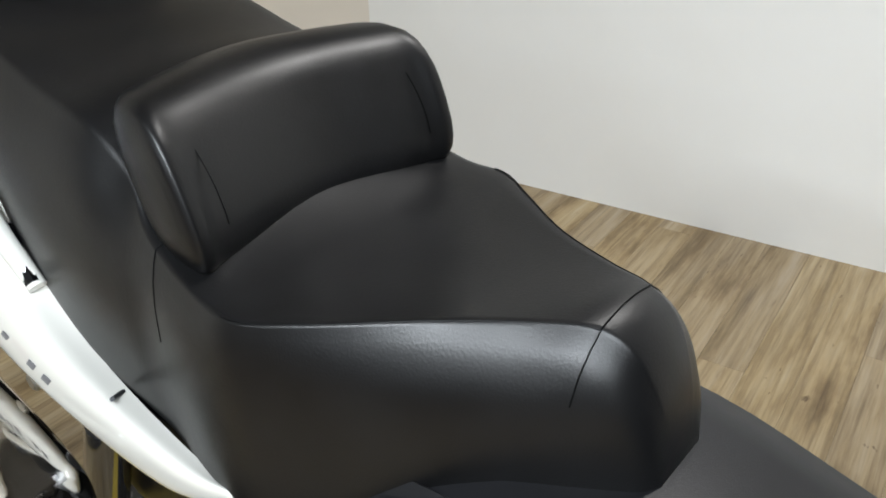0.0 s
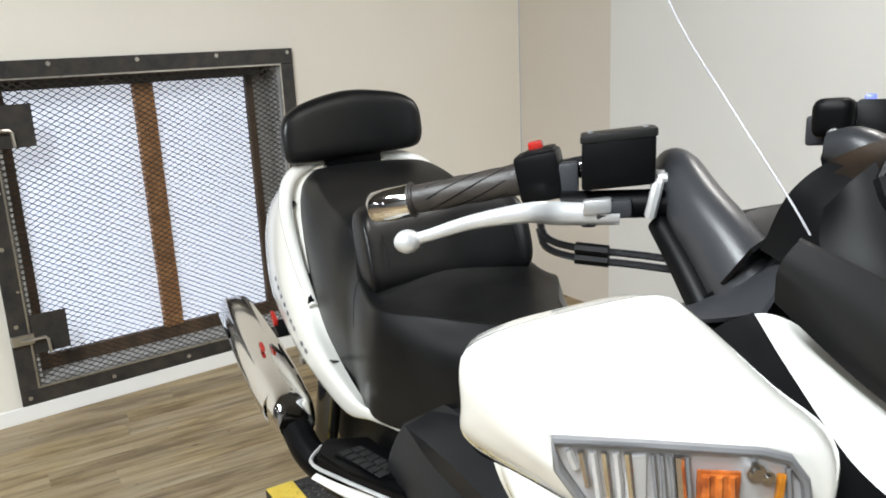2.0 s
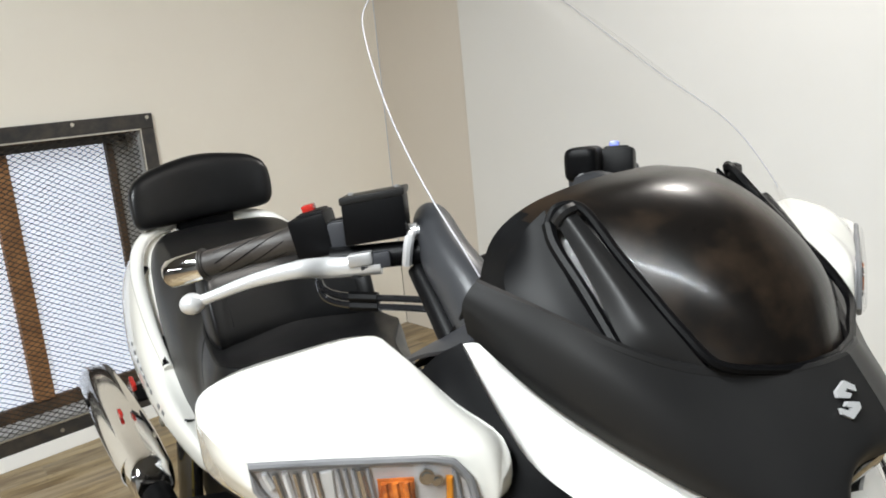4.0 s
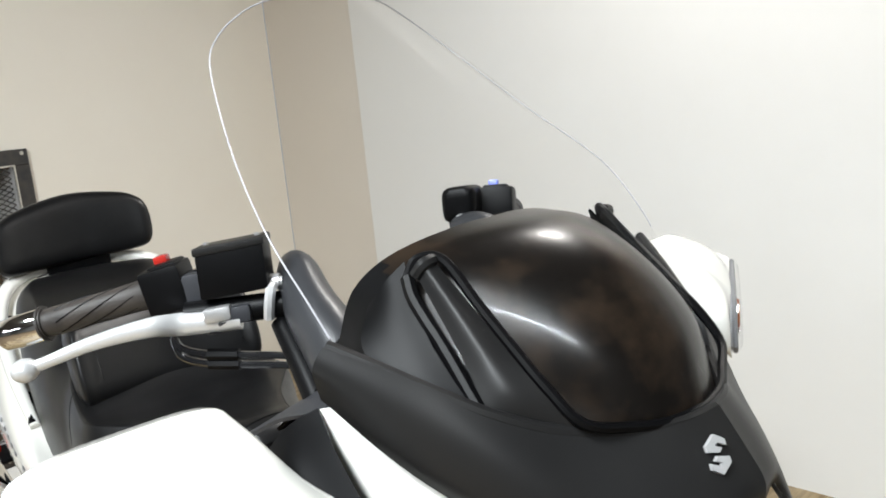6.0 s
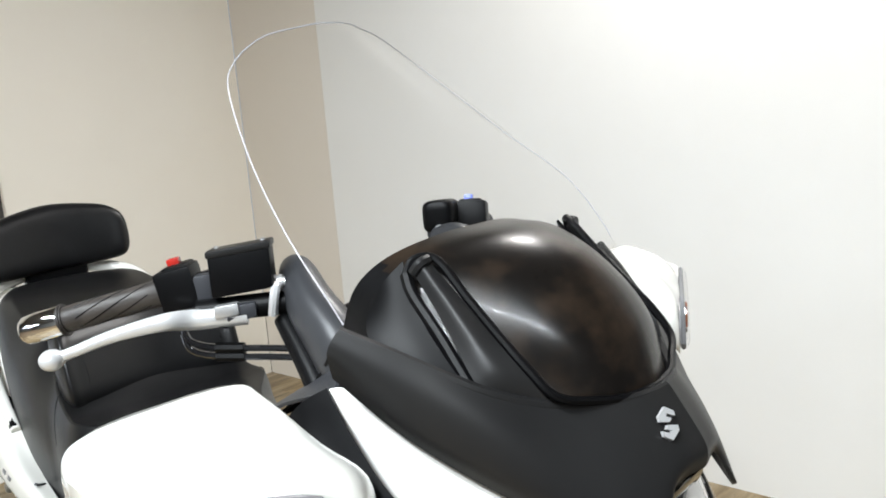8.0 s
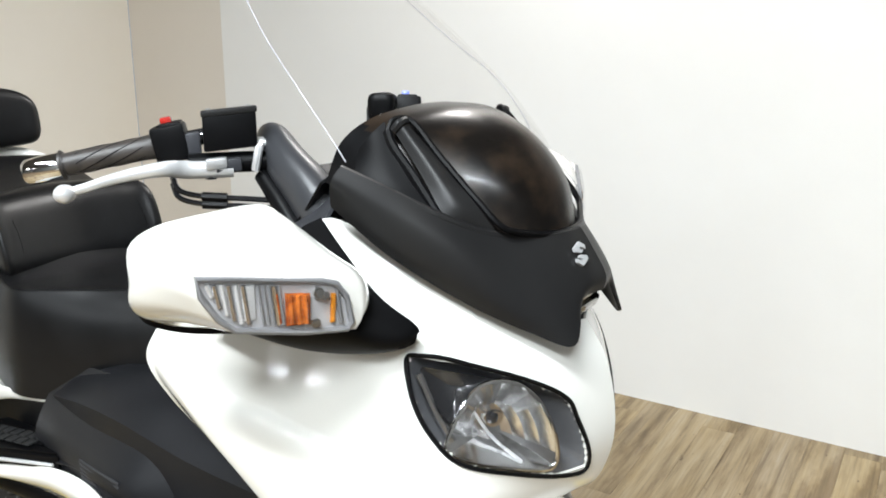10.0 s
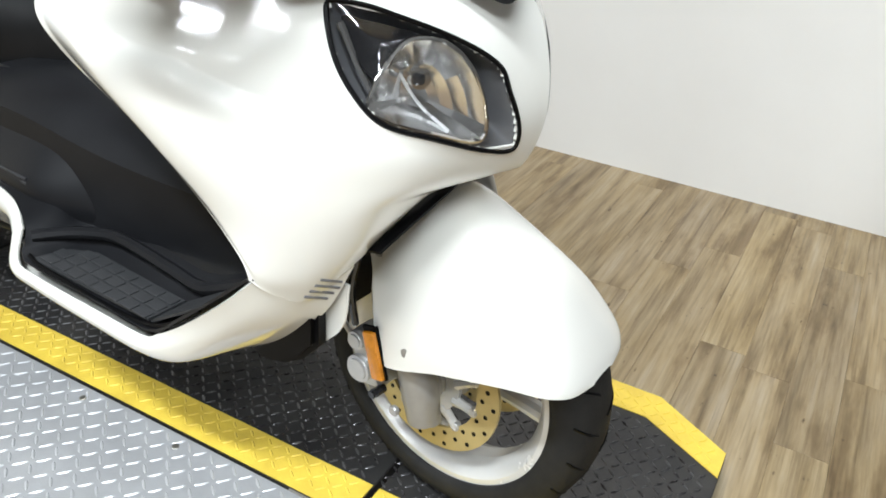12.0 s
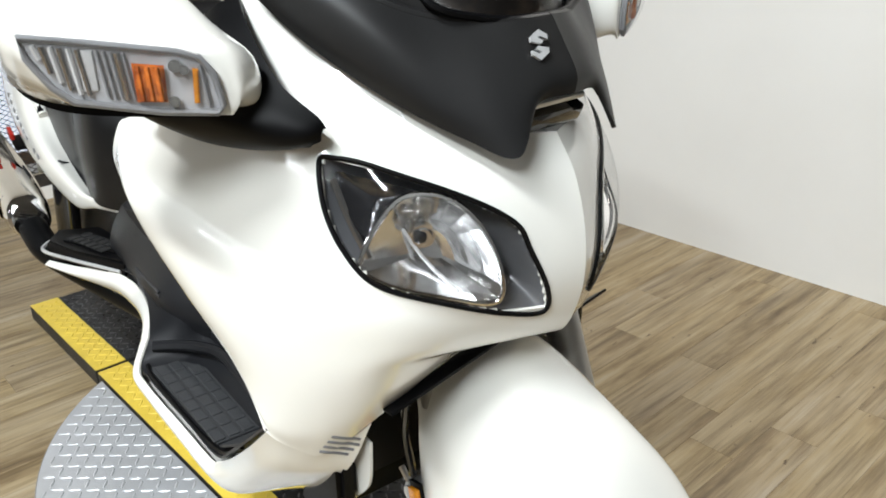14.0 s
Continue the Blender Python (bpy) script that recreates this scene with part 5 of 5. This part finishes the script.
STRUT = [S_IN, [tuple(0.5 * (a + b) + h * n for a, b, n in zip(p, q, (0.57, -0.60, 0.56))) for p, q, h in zip(S_IN, S_OUT, (0.006, 0.007, 0.007, 0.004, -0.004))], S_OUT]
both("visor_strut", lambda: sheet(surface(STRUT), 24, 12, 0.006), VISORBLACK, None, "satin black strut beside the windscreen")
both("strut_cap", lambda: tube([S_IN[0], STRUT[1][0], S_OUT[0]], 0.006, 8, 8), VISORBLACK)
# black sheets that stand for the darkness in the openings beside the struts
both("dash_window", lambda: sheet(surface([[(0.586, -0.168, 1.200), (0.63, -0.186, 1.148), (0.684, -0.188, 1.094)], [(0.580, -0.184, 1.186), (0.616, -0.204, 1.142), (0.672, -0.204, 1.094)], [(0.570, -0.198, 1.165), (0.59, -0.222, 1.138), (0.64, -0.226, 1.108)]]), 14, 8, 0.003), PLASTIC, None, "black sheet for the dark opening beside the strut")
both("strut_gasket", lambda: tube([(0.598, -0.176, 1.190), (0.612, -0.181, 1.172), (0.646, -0.182, 1.138), (0.684, -0.184, 1.097)], 0.0062, 8, 20), PLASTIC)
both("strut_gasket", lambda: tube([(0.598, -0.176, 1.190), (0.600, -0.166, 1.204), (0.616, -0.150, 1.202), (0.652, -0.146, 1.166), (0.685, -0.143, 1.135), (0.716, -0.140, 1.107), (0.742, -0.128, 1.080), (0.757, -0.085, 1.068), (0.768, -0.045, 1.064), (0.772, 0, 1.064)], 0.0045, 8, 56), PLASTIC)
both("visor_ledge", lambda: tube([(0.600, -0.262, 1.154), (0.630, -0.238, 1.136), (0.665, -0.208, 1.113), (0.697, -0.178, 1.092), (0.722, -0.14, 1.074), (0.75, -0.09, 1.063), (0.772, -0.04, 1.062), (0.778, 0, 1.063)], 0.0055, 8, 40), VISORBLACK)
WS_R = [
    [(0.775, 0, 1.068), (0.75, -0.075, 1.068), (0.70, -0.15, 1.10), (0.66, -0.205, 1.125), (0.625, -0.262, 1.145)],
    [(0.745, 0, 1.135), (0.73, -0.075, 1.132), (0.69, -0.15, 1.148), (0.645, -0.21, 1.165), (0.60, -0.27, 1.185)],
    [(0.665, 0, 1.235), (0.65, -0.08, 1.23), (0.625, -0.15, 1.23), (0.59, -0.215, 1.235), (0.548, -0.275, 1.245)],
    [(0.55, 0, 1.335), (0.54, -0.08, 1.33), (0.52, -0.15, 1.325), (0.495, -0.205, 1.318), (0.465, -0.256, 1.312)],
    [(0.43, 0, 1.42), (0.42, -0.07, 1.418), (0.41, -0.13, 1.412), (0.395, -0.18, 1.404), (0.38, -0.225, 1.39)],
    [(0.36, 0, 1.465), (0.355, -0.065, 1.463), (0.35, -0.115, 1.458), (0.345, -0.155, 1.448), (0.352, -0.195, 1.425)]]
ws_S = surface(WS_R)
full = lambda u, v: ws_S(abs(2 * u - 1), v) * np.array((1, 1 if u < 0.5 else -1, 1))
screen_ob = part("windscreen", sheet(full, 60, 44, 0.004), SCREEN, sc, "tall clear acrylic windscreen", angle=1.2)
screen_ob.visible_shadow = False
part("screen_edge", tube([Vector(full(u, v)) for u, v in [(0.0, v) for v in np.linspace(0.1, 0.97, 30)] + [(u, 1.0) for u in np.linspace(0.03, 0.97, 30)] + [(1.0, v) for v in np.linspace(0.97, 0.1, 30)]], 0.0008, 6), WHITEEDGE, screen_ob, "pale polished edge of the windscreen")
# ---- mirrors ----
MOUT = [(0.528, -0.492, 1.053), (0.53, -0.491, 1.09), (0.556, -0.474, 1.113), (0.56, -0.42, 1.118), (0.566, -0.352, 1.119), (0.585, -0.336, 1.108), (0.635, -0.315, 1.072), (0.660, -0.289, 1.042), (0.664, -0.286, 1.005), (0.65, -0.305, 0.991), (0.60, -0.37, 0.991), (0.548, -0.435, 0.995), (0.510, -0.466, 1.004), (0.514, -0.485, 1.025)]
LO = [(-0.481, 1.076), (-0.43, 1.068), (-0.362, 1.056), (-0.345, 1.050), (-0.334, 1.034), (-0.329, 1.005), (-0.334, 0.998), (-0.38, 1.003), (-0.448, 1.018), (-0.463, 1.032), (-0.478, 1.058)]
MO = closed(MOUT, 56)
MC = Vector((0.57, -0.40, 1.05))


def lens_ring(f, out):
    """A ring on the mirror's front face, alike the signal's outline enlarged by f."""
    cy, cz = -0.405, 1.037
    ring = []
    for q in MO:
        dy, dz = q[1] - cy, q[2] - cz
        best = 1e9
        for (y0, z0), (y1, z1) in zip(LO, LO[1:] + LO[:1]):
            ey, ez = y1 - y0, z1 - z0
            det = ey * dz - ez * dy
            if abs(det) < 1e-9:
                continue
            t = (ey * (z0 - cz) - ez * (y0 - cy)) / det
            k = (dy * (z0 - cz) - dz * (y0 - cy)) / det
            if t > 0 and -1e-6 <= k <= 1 + 1e-6:
                best = min(best, t)
        y, z = cy + dy * best * f, cz + dz * best * f
        ring.append(Vector((0.598 + (y + 0.535) * 0.362 + out, y, z)))
    return ring


def outline_ring(f, back):
    return [Vector((MC.x + (q[0] - MC.x) * f - back, MC.y + (q[1] - MC.y) * f + 0.3 * back, MC.z + (q[2] - MC.z) * f)) for q in MO]


near_lens = lens_ring(1.13, 0.008)
mid = [a.lerp(Vector(b), 0.5) + Vector((0.010, -0.006, 0.006)) for a, b in zip(near_lens, MO)]
MRINGS = [lens_ring(0.4, 0.008), lens_ring(0.95, 0.0085), near_lens, mid, outline_ring(1.0, 0.0), outline_ring(0.98, 0.018), outline_ring(0.92, 0.036)]
for k in (1, -1):
    fl = Matrix.Diagonal((1, k, 1, 1))

    def put(name, bm, mat, parent, label=""):
        bm.transform(fl)
        return part(name, bm, mat, parent, label)
    case = put("mirror", loft(smooth_rings(MRINGS, 32)), PEARL, sc, "white mirror housing with turn signal")
    put("mirror_glass", loft([outline_ring(0.86, 0.0362), outline_ring(0.86, 0.039)]), MIRROR, case)

    def on_mirror(y, z, out):
        return Vector((0.598 + (y + 0.535) * 0.362 + out * 0.94, y - out * 0.34, z))
    lens_out = 0.010
    sig = put("turn_signal", loft([[on_mirror(-0.405 + (y + 0.405) * 0.98, 1.035 + (z - 1.035) * 0.97, lens_out - 0.006) for y, z in LO], [on_mirror(y, z, lens_out + 0.001) for y, z in LO]]), SILVERBED, case, "clear turn signal with amber bulb cover")
    put("signal_frame", tube([on_mirror(y, z, lens_out + 0.003) for y, z in LO + LO[:2]], 0.0034, 8), SIGNALGREY, sig)

    def signal_bar(name, y, r, mat, inset=0.006, lean=0.004, lift=0.003):
        """An upright bar across the signal's bed at y, leaning outward at its foot."""
        top = float(np.interp(y, [-0.481, -0.43, -0.362, -0.345, -0.334], [1.076, 1.068, 1.056, 1.05, 1.034])) - inset
        low = float(np.interp(y, [-0.478, -0.463, -0.448, -0.38, -0.334], [1.062, 1.034, 1.019, 1.004, 0.999])) + inset
        put(name, tube([on_mirror(y, top, lens_out + lift), on_mirror(y + lean, low, lens_out + lift)], r, 6), mat, sig)
    for a in range(6):
        signal_bar("signal_rib", -0.472 + 0.0066 * a, 0.0024, CHROME if a % 2 else LEVER)
    put("signal_plate", rbox(0.003, 0.013, 0.036, 0.001, Matrix.Translation(on_mirror(-0.4335, 1.044, lens_out + 0.002)) @ pose(0, 0, 0, 0, 0, -20), 1), LEVER, sig)
    for a in range(3):
        signal_bar("signal_rib", -0.4245 + 0.0052 * a, 0.0016, SIGNALGREY)
    signal_bar("signal_rib", -0.4095, 0.0030, CHROME)
    signal_bar("signal_rib", -0.4045, 0.0018, SIGNALGREY)
    amber = Matrix(((0.34, 0, 0.94), (0.94, 0, -0.34), (0, 1, 0))).to_4x4()
    put("amber_cover", slab([(0.0, -0.019), (0.026, -0.021), (0.027, 0.012), (0.0, 0.016)], 0.006, Matrix.Translation(on_mirror(-0.399, 1.033, lens_out + 0.0015)) @ amber, 0.002), AMBERDARK, sig, "amber bulb cover")
    for a in range(3):
        put("amber_cover", tube([on_mirror(-0.395 + 0.0075 * a, 1.046 - 0.001 * a, lens_out + 0.0075), on_mirror(-0.394 + 0.0075 * a, 1.016 - 0.001 * a, lens_out + 0.0075)], 0.0026, 6), AMBERDARK, sig)
    for y, z, r in ((-0.365, 1.044, 0.006), (-0.358, 1.040, 0.0045), (-0.369, 1.012, 0.005)):
        put("signal_bulb", disc(r, 0.008, Matrix.Translation(on_mirror(y, z, lens_out + 0.005)) @ pose(0, 0, 0, 0, 90, -20), 14, 0.002), CHROME, sig)
    put("amber_strip", slab([(0, -0.017), (0.005, -0.017), (0.007, 0.014), (0.002, 0.015)], 0.005, Matrix.Translation(on_mirror(-0.353, 1.026, lens_out + 0.0015)) @ amber, 0.0012), AMBER, sig)
    signal_bar("signal_rib", -0.3445, 0.0022, SIGNALGREY)
    put("signal_lens", loft([[on_mirror(y, z, lens_out + 0.008) for y, z in LO], [on_mirror(-0.405 + (y + 0.405) * 0.9, 1.035 + (z - 1.035) * 0.85, lens_out + 0.012) for y, z in LO]]), GLASS, sig)
    # black foot that carries the mirror, running up beside the cowl
    put("mirror_foot", sheet(surface([
        [(0.555, -0.250, 1.085), (0.60, -0.262, 1.055), (0.655, -0.262, 1.01), (0.69, -0.240, 0.978), (0.692, -0.236, 0.968)],
        [(0.54, -0.275, 1.07), (0.59, -0.300, 1.04), (0.64, -0.300, 1.0), (0.685, -0.262, 0.968), (0.693, -0.240, 0.964)],
        [(0.52, -0.31, 1.03), (0.57, -0.33, 1.01), (0.63, -0.325, 0.985), (0.672, -0.275, 0.956), (0.69, -0.240, 0.958)],
        [(0.45, -0.36, 0.985), (0.52, -0.36, 0.975), (0.59, -0.325, 0.955), (0.64, -0.285, 0.948), (0.682, -0.246, 0.953)],
        [(0.44, -0.33, 0.965), (0.50, -0.31, 0.955), (0.56, -0.29, 0.945), (0.62, -0.27, 0.945), (0.67, -0.25, 0.952)]]), 24, 24, 0.006), PLASTIC, sc, "matte black mirror foot")
    put("mirror_base", loft(smooth_rings([[q + Vector((-0.004, 0.004, -0.012)) for q in outline_ring(0.97, 0.005)], [q + Vector((-0.004, 0.004, -0.02)) for q in outline_ring(0.92, 0.03)]], 4)), PLASTIC, sc)

# ---- handlebar ----
RISER = [(0.305, -0.125, 1.158), (0.338, -0.138, 1.155), (0.385, -0.152, 1.126), (0.425, -0.155, 1.098), (0.455, -0.157, 1.072), (0.488, -0.158, 1.042)]
CLAMP = [(0.352, -0.172, 1.112), (0.398, -0.178, 1.075), (0.448, -0.186, 1.03)]
LEFT_BAR = ("handlebar_grip", "bar_end", "grip_flange", "grip_rib", "switch_box", "switch_top", "horn_button", "brake_reservoir", "lever_lug", "master_cylinder", "bar_clamp", "clamp_bolt", "brake_lever",
            "lever_ball", "lever_pivot", "lever_bracket", "adjuster", "adjuster_head")
for k in (1, -1):
    fl = Matrix.Diagonal((1, k, 1, 1))

    def put(name, bm, mat, parent, label=""):
        bm.transform(fl)
        return part(name, bm, mat, parent, label)
    A, Bq = Vector((0.161, -0.366, 1.130)), Vector((0.246, -0.262, 1.156))
    d = (Bq - A).normalized()
    bar = put("handlebar_grip", tube([A + d * s for s in np.linspace(0, (Bq - A).length, 16)], [0.0160, 0.0165, 0.0162, 0.0165, 0.0168, 0.0195], 18), GRIP, sc, "worn black rubber handlebar grip")
    put("bar_end", lathe([(0.004, -0.050), (0.014, -0.052), (0.0178, -0.047), (0.0188, -0.03), (0.0188, -0.003), (0.017, 0.001), (0.004, 0.001)], along(A, Bq), 48), CHROME, bar, "chrome bar end weight")
    put("grip_flange", disc(0.021, 0.006, along(A, Bq), 20, 0.002), GRIP, bar)
    for a in range(7):
        th = a * 0.9
        side = d.cross(Vector((0, 0, 1))).normalized()
        up = side.cross(d)
        put("grip_rib", tube([A + d * (0.02 + 0.1 * f) + (side * math.cos(th + 2.2 * f) + up * math.sin(th + 2.2 * f)) * 0.0162 for f in np.linspace(0, 1, 12)], 0.0009, 5), PLASTIC, bar)
    side = d.cross(Vector((0, 0, 1))).normalized()
    up = side.cross(d)
    R3 = Matrix((d, side, up)).transposed().to_4x4()
    sw = put("switch_box", rbox(0.048, 0.05, 0.052, 0.006, Matrix.Translation(Bq + d * 0.012) @ R3, 2), PLASTIC, sc, "black switch housing")
    put("switch_top", rbox(0.034, 0.036, 0.014, 0.004, Matrix.Translation(Bq + d * 0.016 + up * 0.022) @ R3, 2), PLASTIC, sw)
    put("kill_switch" if k > 0 else "horn_button", rbox(0.016, 0.014, 0.010, 0.003, Matrix.Translation(Bq + d * 0.012 + up * 0.032 - side * 0.004) @ R3, 2), RED if k > 0 else material("blue plastic", (0.2, 0.25, 0.75), 0.3), sw, "small red switch button" if k > 0 else "small blue switch button")
    bar2 = put("handlebar_tube", tube([Bq + d * 0.02, Bq + d * 0.06, Bq + d * 0.085], 0.012, 12), GLOSSBLACK, sc)
    # reservoir
    M0 = Vector((0.323, -0.204, 1.176))
    Rm = Matrix(((0.58, -0.80, 0), (0.80, 0.58, 0), (0.09, -0.05, 1))).to_4x4()
    mc = put("brake_reservoir", rbox(0.074, 0.05, 0.05, 0.004 if k > 0 else 0.016, Matrix.Translation(M0) @ Rm, 2 if k > 0 else 4), PLASTIC, sc, "square black brake fluid reservoir")
    if k > 0:
        put("reservoir_cap", rbox(0.077, 0.053, 0.009, 0.0025, Matrix.Translation(M0 + Vector((0, 0, 0.0275))) @ Rm, 2), VISORBLACK, mc)
    for s in (-1, 1) if k > 0 else ():
        put("cap_screw", disc(0.0032, 0.003, Matrix.Translation(M0 + Rm.to_3x3() @ Vector((0.028 * s, 0, 0)) + Vector((0, 0, 0.033))), 10), ALLOY, mc)
    put("master_cylinder", tube([M0 + Vector((-0.03, -0.05, -0.045)), M0 + Vector((0.04, 0.045, -0.043))], 0.015, 12), PLASTIC, mc)
    put("bar_clamp", rbox(0.022, 0.034, 0.04, 0.005, Matrix.Translation(M0 + Vector((-0.045, -0.03, -0.022))) @ Rm, 2), GREYPLASTIC, mc)
    for s in (0, 1):
        put("clamp_bolt", disc(0.005, 0.012, Matrix.Translation(M0 + Vector((-0.05, -0.05 + 0.012 * s, -0.03 + 0.02 * s))) @ pose(0, 0, 0, 80, 0, -40), 8), ALLOY, mc)
    pv = Vector((0.292, -0.262, 1.121))
    ball = Vector((0.2426, -0.4096, 1.1043))
    lev = put("brake_lever", tube([pv + Vector((0.045, 0.05, 0.004)), pv + Vector((0.01, 0.0, 0.004)), pv + Vector((0.004, -0.035, 0.008)), Vector((0.268, -0.345, 1.121)), Vector((0.252, -0.388, 1.110)), ball], [0.013, 0.013, 0.011, 0.008, 0.0065, 0.0065], 12, 30, flat=0.75), LEVER, sc, "silver brake lever with ball end")
    ob = bmesh.new()
    bmesh.ops.create_uvsphere(ob, u_segments=18, v_segments=12, radius=0.0125)
    ob.transform(Matrix.Translation(ball) @ Matrix.Diagonal((1, 1.15, 1, 1)))
    put("lever_ball", ob, LEVER, lev)
    put("lever_lug", rbox(0.030, 0.020, 0.016, 0.004, Matrix.Translation(pv + Vector((0.034, 0.030, 0.012))) @ Rm, 2), ALLOY, lev, "cast alloy lever lug")
    put("lever_pivot", disc(0.011, 0.03, Matrix.Translation(pv + Vector((0.022, 0.028, 0.004))), 16, 0.003), GREYPLASTIC, lev)
    put("lever_bracket", rbox(0.04, 0.026, 0.02, 0.005, Matrix.Translation(pv + Vector((0.038, 0.046, 0.008))) @ Rm, 2), GREYPLASTIC, lev)
    put("adjuster", tube([Vector((0.352, -0.176, 1.156)), Vector((0.363, -0.186, 1.153)), Vector((0.363, -0.190, 1.138)), Vector((0.358, -0.190, 1.122))], 0.006, 8, 12), LEVER, mc, "silver bleed fitting")
    put("adjuster_head", disc(0.009, 0.02, Matrix.Translation((0.349, -0.174, 1.158)) @ pose(0, 0, 0, 90, 0, -40), 12, 0.003), LEVER, mc)
    for s in range(2):
        dz = -0.011 * s
        put("control_cable", tube([(0.262, -0.262, 1.113 + dz), (0.272, -0.258, 1.092 + dz), (0.30, -0.235, 1.083 + dz), (0.35, -0.19, 1.079 + dz), (0.42, -0.13, 1.072 + dz)], 0.0042, 8, 24), GLOSSBLACK, sc, "black control cable")
        put("cable_sleeve", tube([(0.296, -0.238, 1.083 + dz), (0.322, -0.214, 1.081 + dz)], 0.0068, 8), PLASTIC, sc)
    # broad curved cover that carries the bar down to the steering head, and the black clamp beside it
    put("bar_riser", tube(RISER, [0.018, 0.030, 0.036, 0.040, 0.042, 0.040], 22, 24, flat=0.82), SATINGREY, sc, "satin grey handlebar cover")
    put("riser_clamp", tube(CLAMP, [0.013, 0.015, 0.016], 12, 10), PLASTIC, sc)
part("steering_cover", rbox(0.12, 0.26, 0.10, 0.03, pose(0.42, 0, 1.06, 0, 35, 0), 3), PLASTIC, sc)
part("steering_column", tube([(0.40, 0, 1.05), (0.56, 0, 0.70)], 0.06, 14), PLASTIC, sc)

for ob in bpy.data.objects:
    if ob.name.split(".")[0] in ("lens", "signal_lens"):
        ob.visible_shadow = False

# the scooter stands turned by the lift's angle: the nose is alike on both sides of its own slanting midline
MID_N = Vector((-math.sin(LA), math.cos(LA), 0))
MID_P = Vector((0.80, -0.0075, 0))


def to_midline(names, start):
    for ob in bpy.data.objects:
        if ob.type != "MESH" or ob.name.split(".")[0] not in names:
            continue
        for v in ob.data.vertices:
            q = Vector((v.co.x, -abs(v.co.y), v.co.z))
            b = min(max((q.y - start) / -start, 0), 1)
            q.y += (MID_P.y + (q.x - MID_P.x) * math.tan(LA)) * b * b * (3 - 2 * b)
            if v.co.y > 0:
                q -= 2 * (q - MID_P).dot(MID_N) * MID_N
            v.co = q


to_midline(("visor", "dash_cover", "dash_side", "visor_strut", "strut_cap", "dash_window", "strut_gasket", "visor_ledge", "nose_slot", "nose_slat", "windscreen", "screen_edge", "mirror", "mirror_glass", "turn_signal", "signal_frame",
            "signal_rib", "signal_plate", "amber_cover", "amber_strip", "signal_bulb", "signal_lens", "mirror_foot", "mirror_base"), -0.12)
to_midline(("front_cowl", "headlight", "bezel", "reflector_bowl", "reflector_rim", "black_mask", "position_strip", "bulb_shield", "bulb_cap", "reflector_step", "lens", "panel_seam", "lower_cowl", "leg_shield", "belly_scoop",
            "inner_splash_guard"), -0.06)
# the cowl's four short lower-corner slots: their shade drawn as bars on its skin
skin = bmesh.new()
for ob in bpy.data.objects:
    if ob.type == "MESH" and ob.name in ("lower_cowl", "front_cowl"):
        skin.from_mesh(ob.data)
tree = BVHTree.FromBMesh(skin)
for a in range(4):
    f = a / 3
    ends = [Vector(p).lerp(Vector(q), f) for p, q in (((0.680, -0.2487, 0.590), (0.6415, -0.2385, 0.5455)), ((0.698, -0.2197, 0.579), (0.670, -0.2247, 0.546)))]
    path = [tree.ray_cast(ends[0].lerp(ends[1], g) + Vector((0.12, -0.127, 0.097)), Vector((-0.6, 0.634, -0.487)))[0] for g in np.linspace(0, 1, 7)]
    part("vent_slot", tube([p for p in path if p], 0.0022, 6), INKSHADE, sc, "narrow vent slot, its shade a grey bar")
skin.free()
FAR_RES = ("brake_reservoir", "master_cylinder", "bar_clamp", "clamp_bolt", "adjuster", "adjuster_head")
for ob in bpy.data.objects:
    if ob.type == "MESH" and ob.name.split(".")[0] in LEFT_BAR and min(v.co.y for v in ob.data.vertices) > 0.05:
        ob.data.transform(Matrix.Translation((-0.045, -0.036, 0.012) if ob.name.split(".")[0] in FAR_RES else (0.042, -0.036, 0.02)))

# ---- floor planks ----
PW, PL = 0.112, 0.92
fu = Vector((math.cos(SIDE), math.sin(SIDE), 0))
fv = Vector((-math.sin(SIDE), math.cos(SIDE), 0))
b = rbox(PW - 0.0005, PL - 0.0005, 0.006, 0.0003, None, 1)
plank_mesh = bpy.data.meshes.new("plank")
b.to_mesh(plank_mesh)
b.free()
plank_mesh.materials.append(PLANK)
rng = random.Random(4)
count = 0
v_wall = Vector((0, side_y(0), 0)).dot(fv) + 0.03
for i in range(-28, 19):
    shift = rng.random() * PL
    for j in range(-4, 4):
        c = fu * ((i + 0.5) * PW) + fv * ((j + 0.5) * PL + shift - 0.1)
        inside = max((c + fu * (a * PW / 2) + fv * (e * PL / 2) - W0).dot(WN) for a in (-1, 1) for e in (-1, 1))
        if inside < 0.0 or c.dot(fv) - PL / 2 > v_wall - 0.02 or c.y < -1.5 or c.x > 1.9 or count > 298:
            continue
        turn = rng.random() < 0.5
        over = c.dot(fv) + PL / 2 - v_wall
        board = plank_mesh
        if over > 0.02:
            # the last plank of a row is cut at the side wall
            b = rbox(PW - 0.0005, PL - over, 0.006, 0.0003, None, 1)
            board = bpy.data.meshes.new("plank")
            b.to_mesh(board)
            b.free()
            board.materials.append(PLANK)
            c = c - fv * (over / 2)
        ob = new("plank", board)
        ob.parent = floor
        ob.matrix_basis = Matrix.Translation((c.x, c.y, -0.003)) @ Matrix.Rotation(SIDE, 4, "Z") @ (Matrix.Rotation(math.pi, 4, "Z") if turn else Matrix())
        count += 1
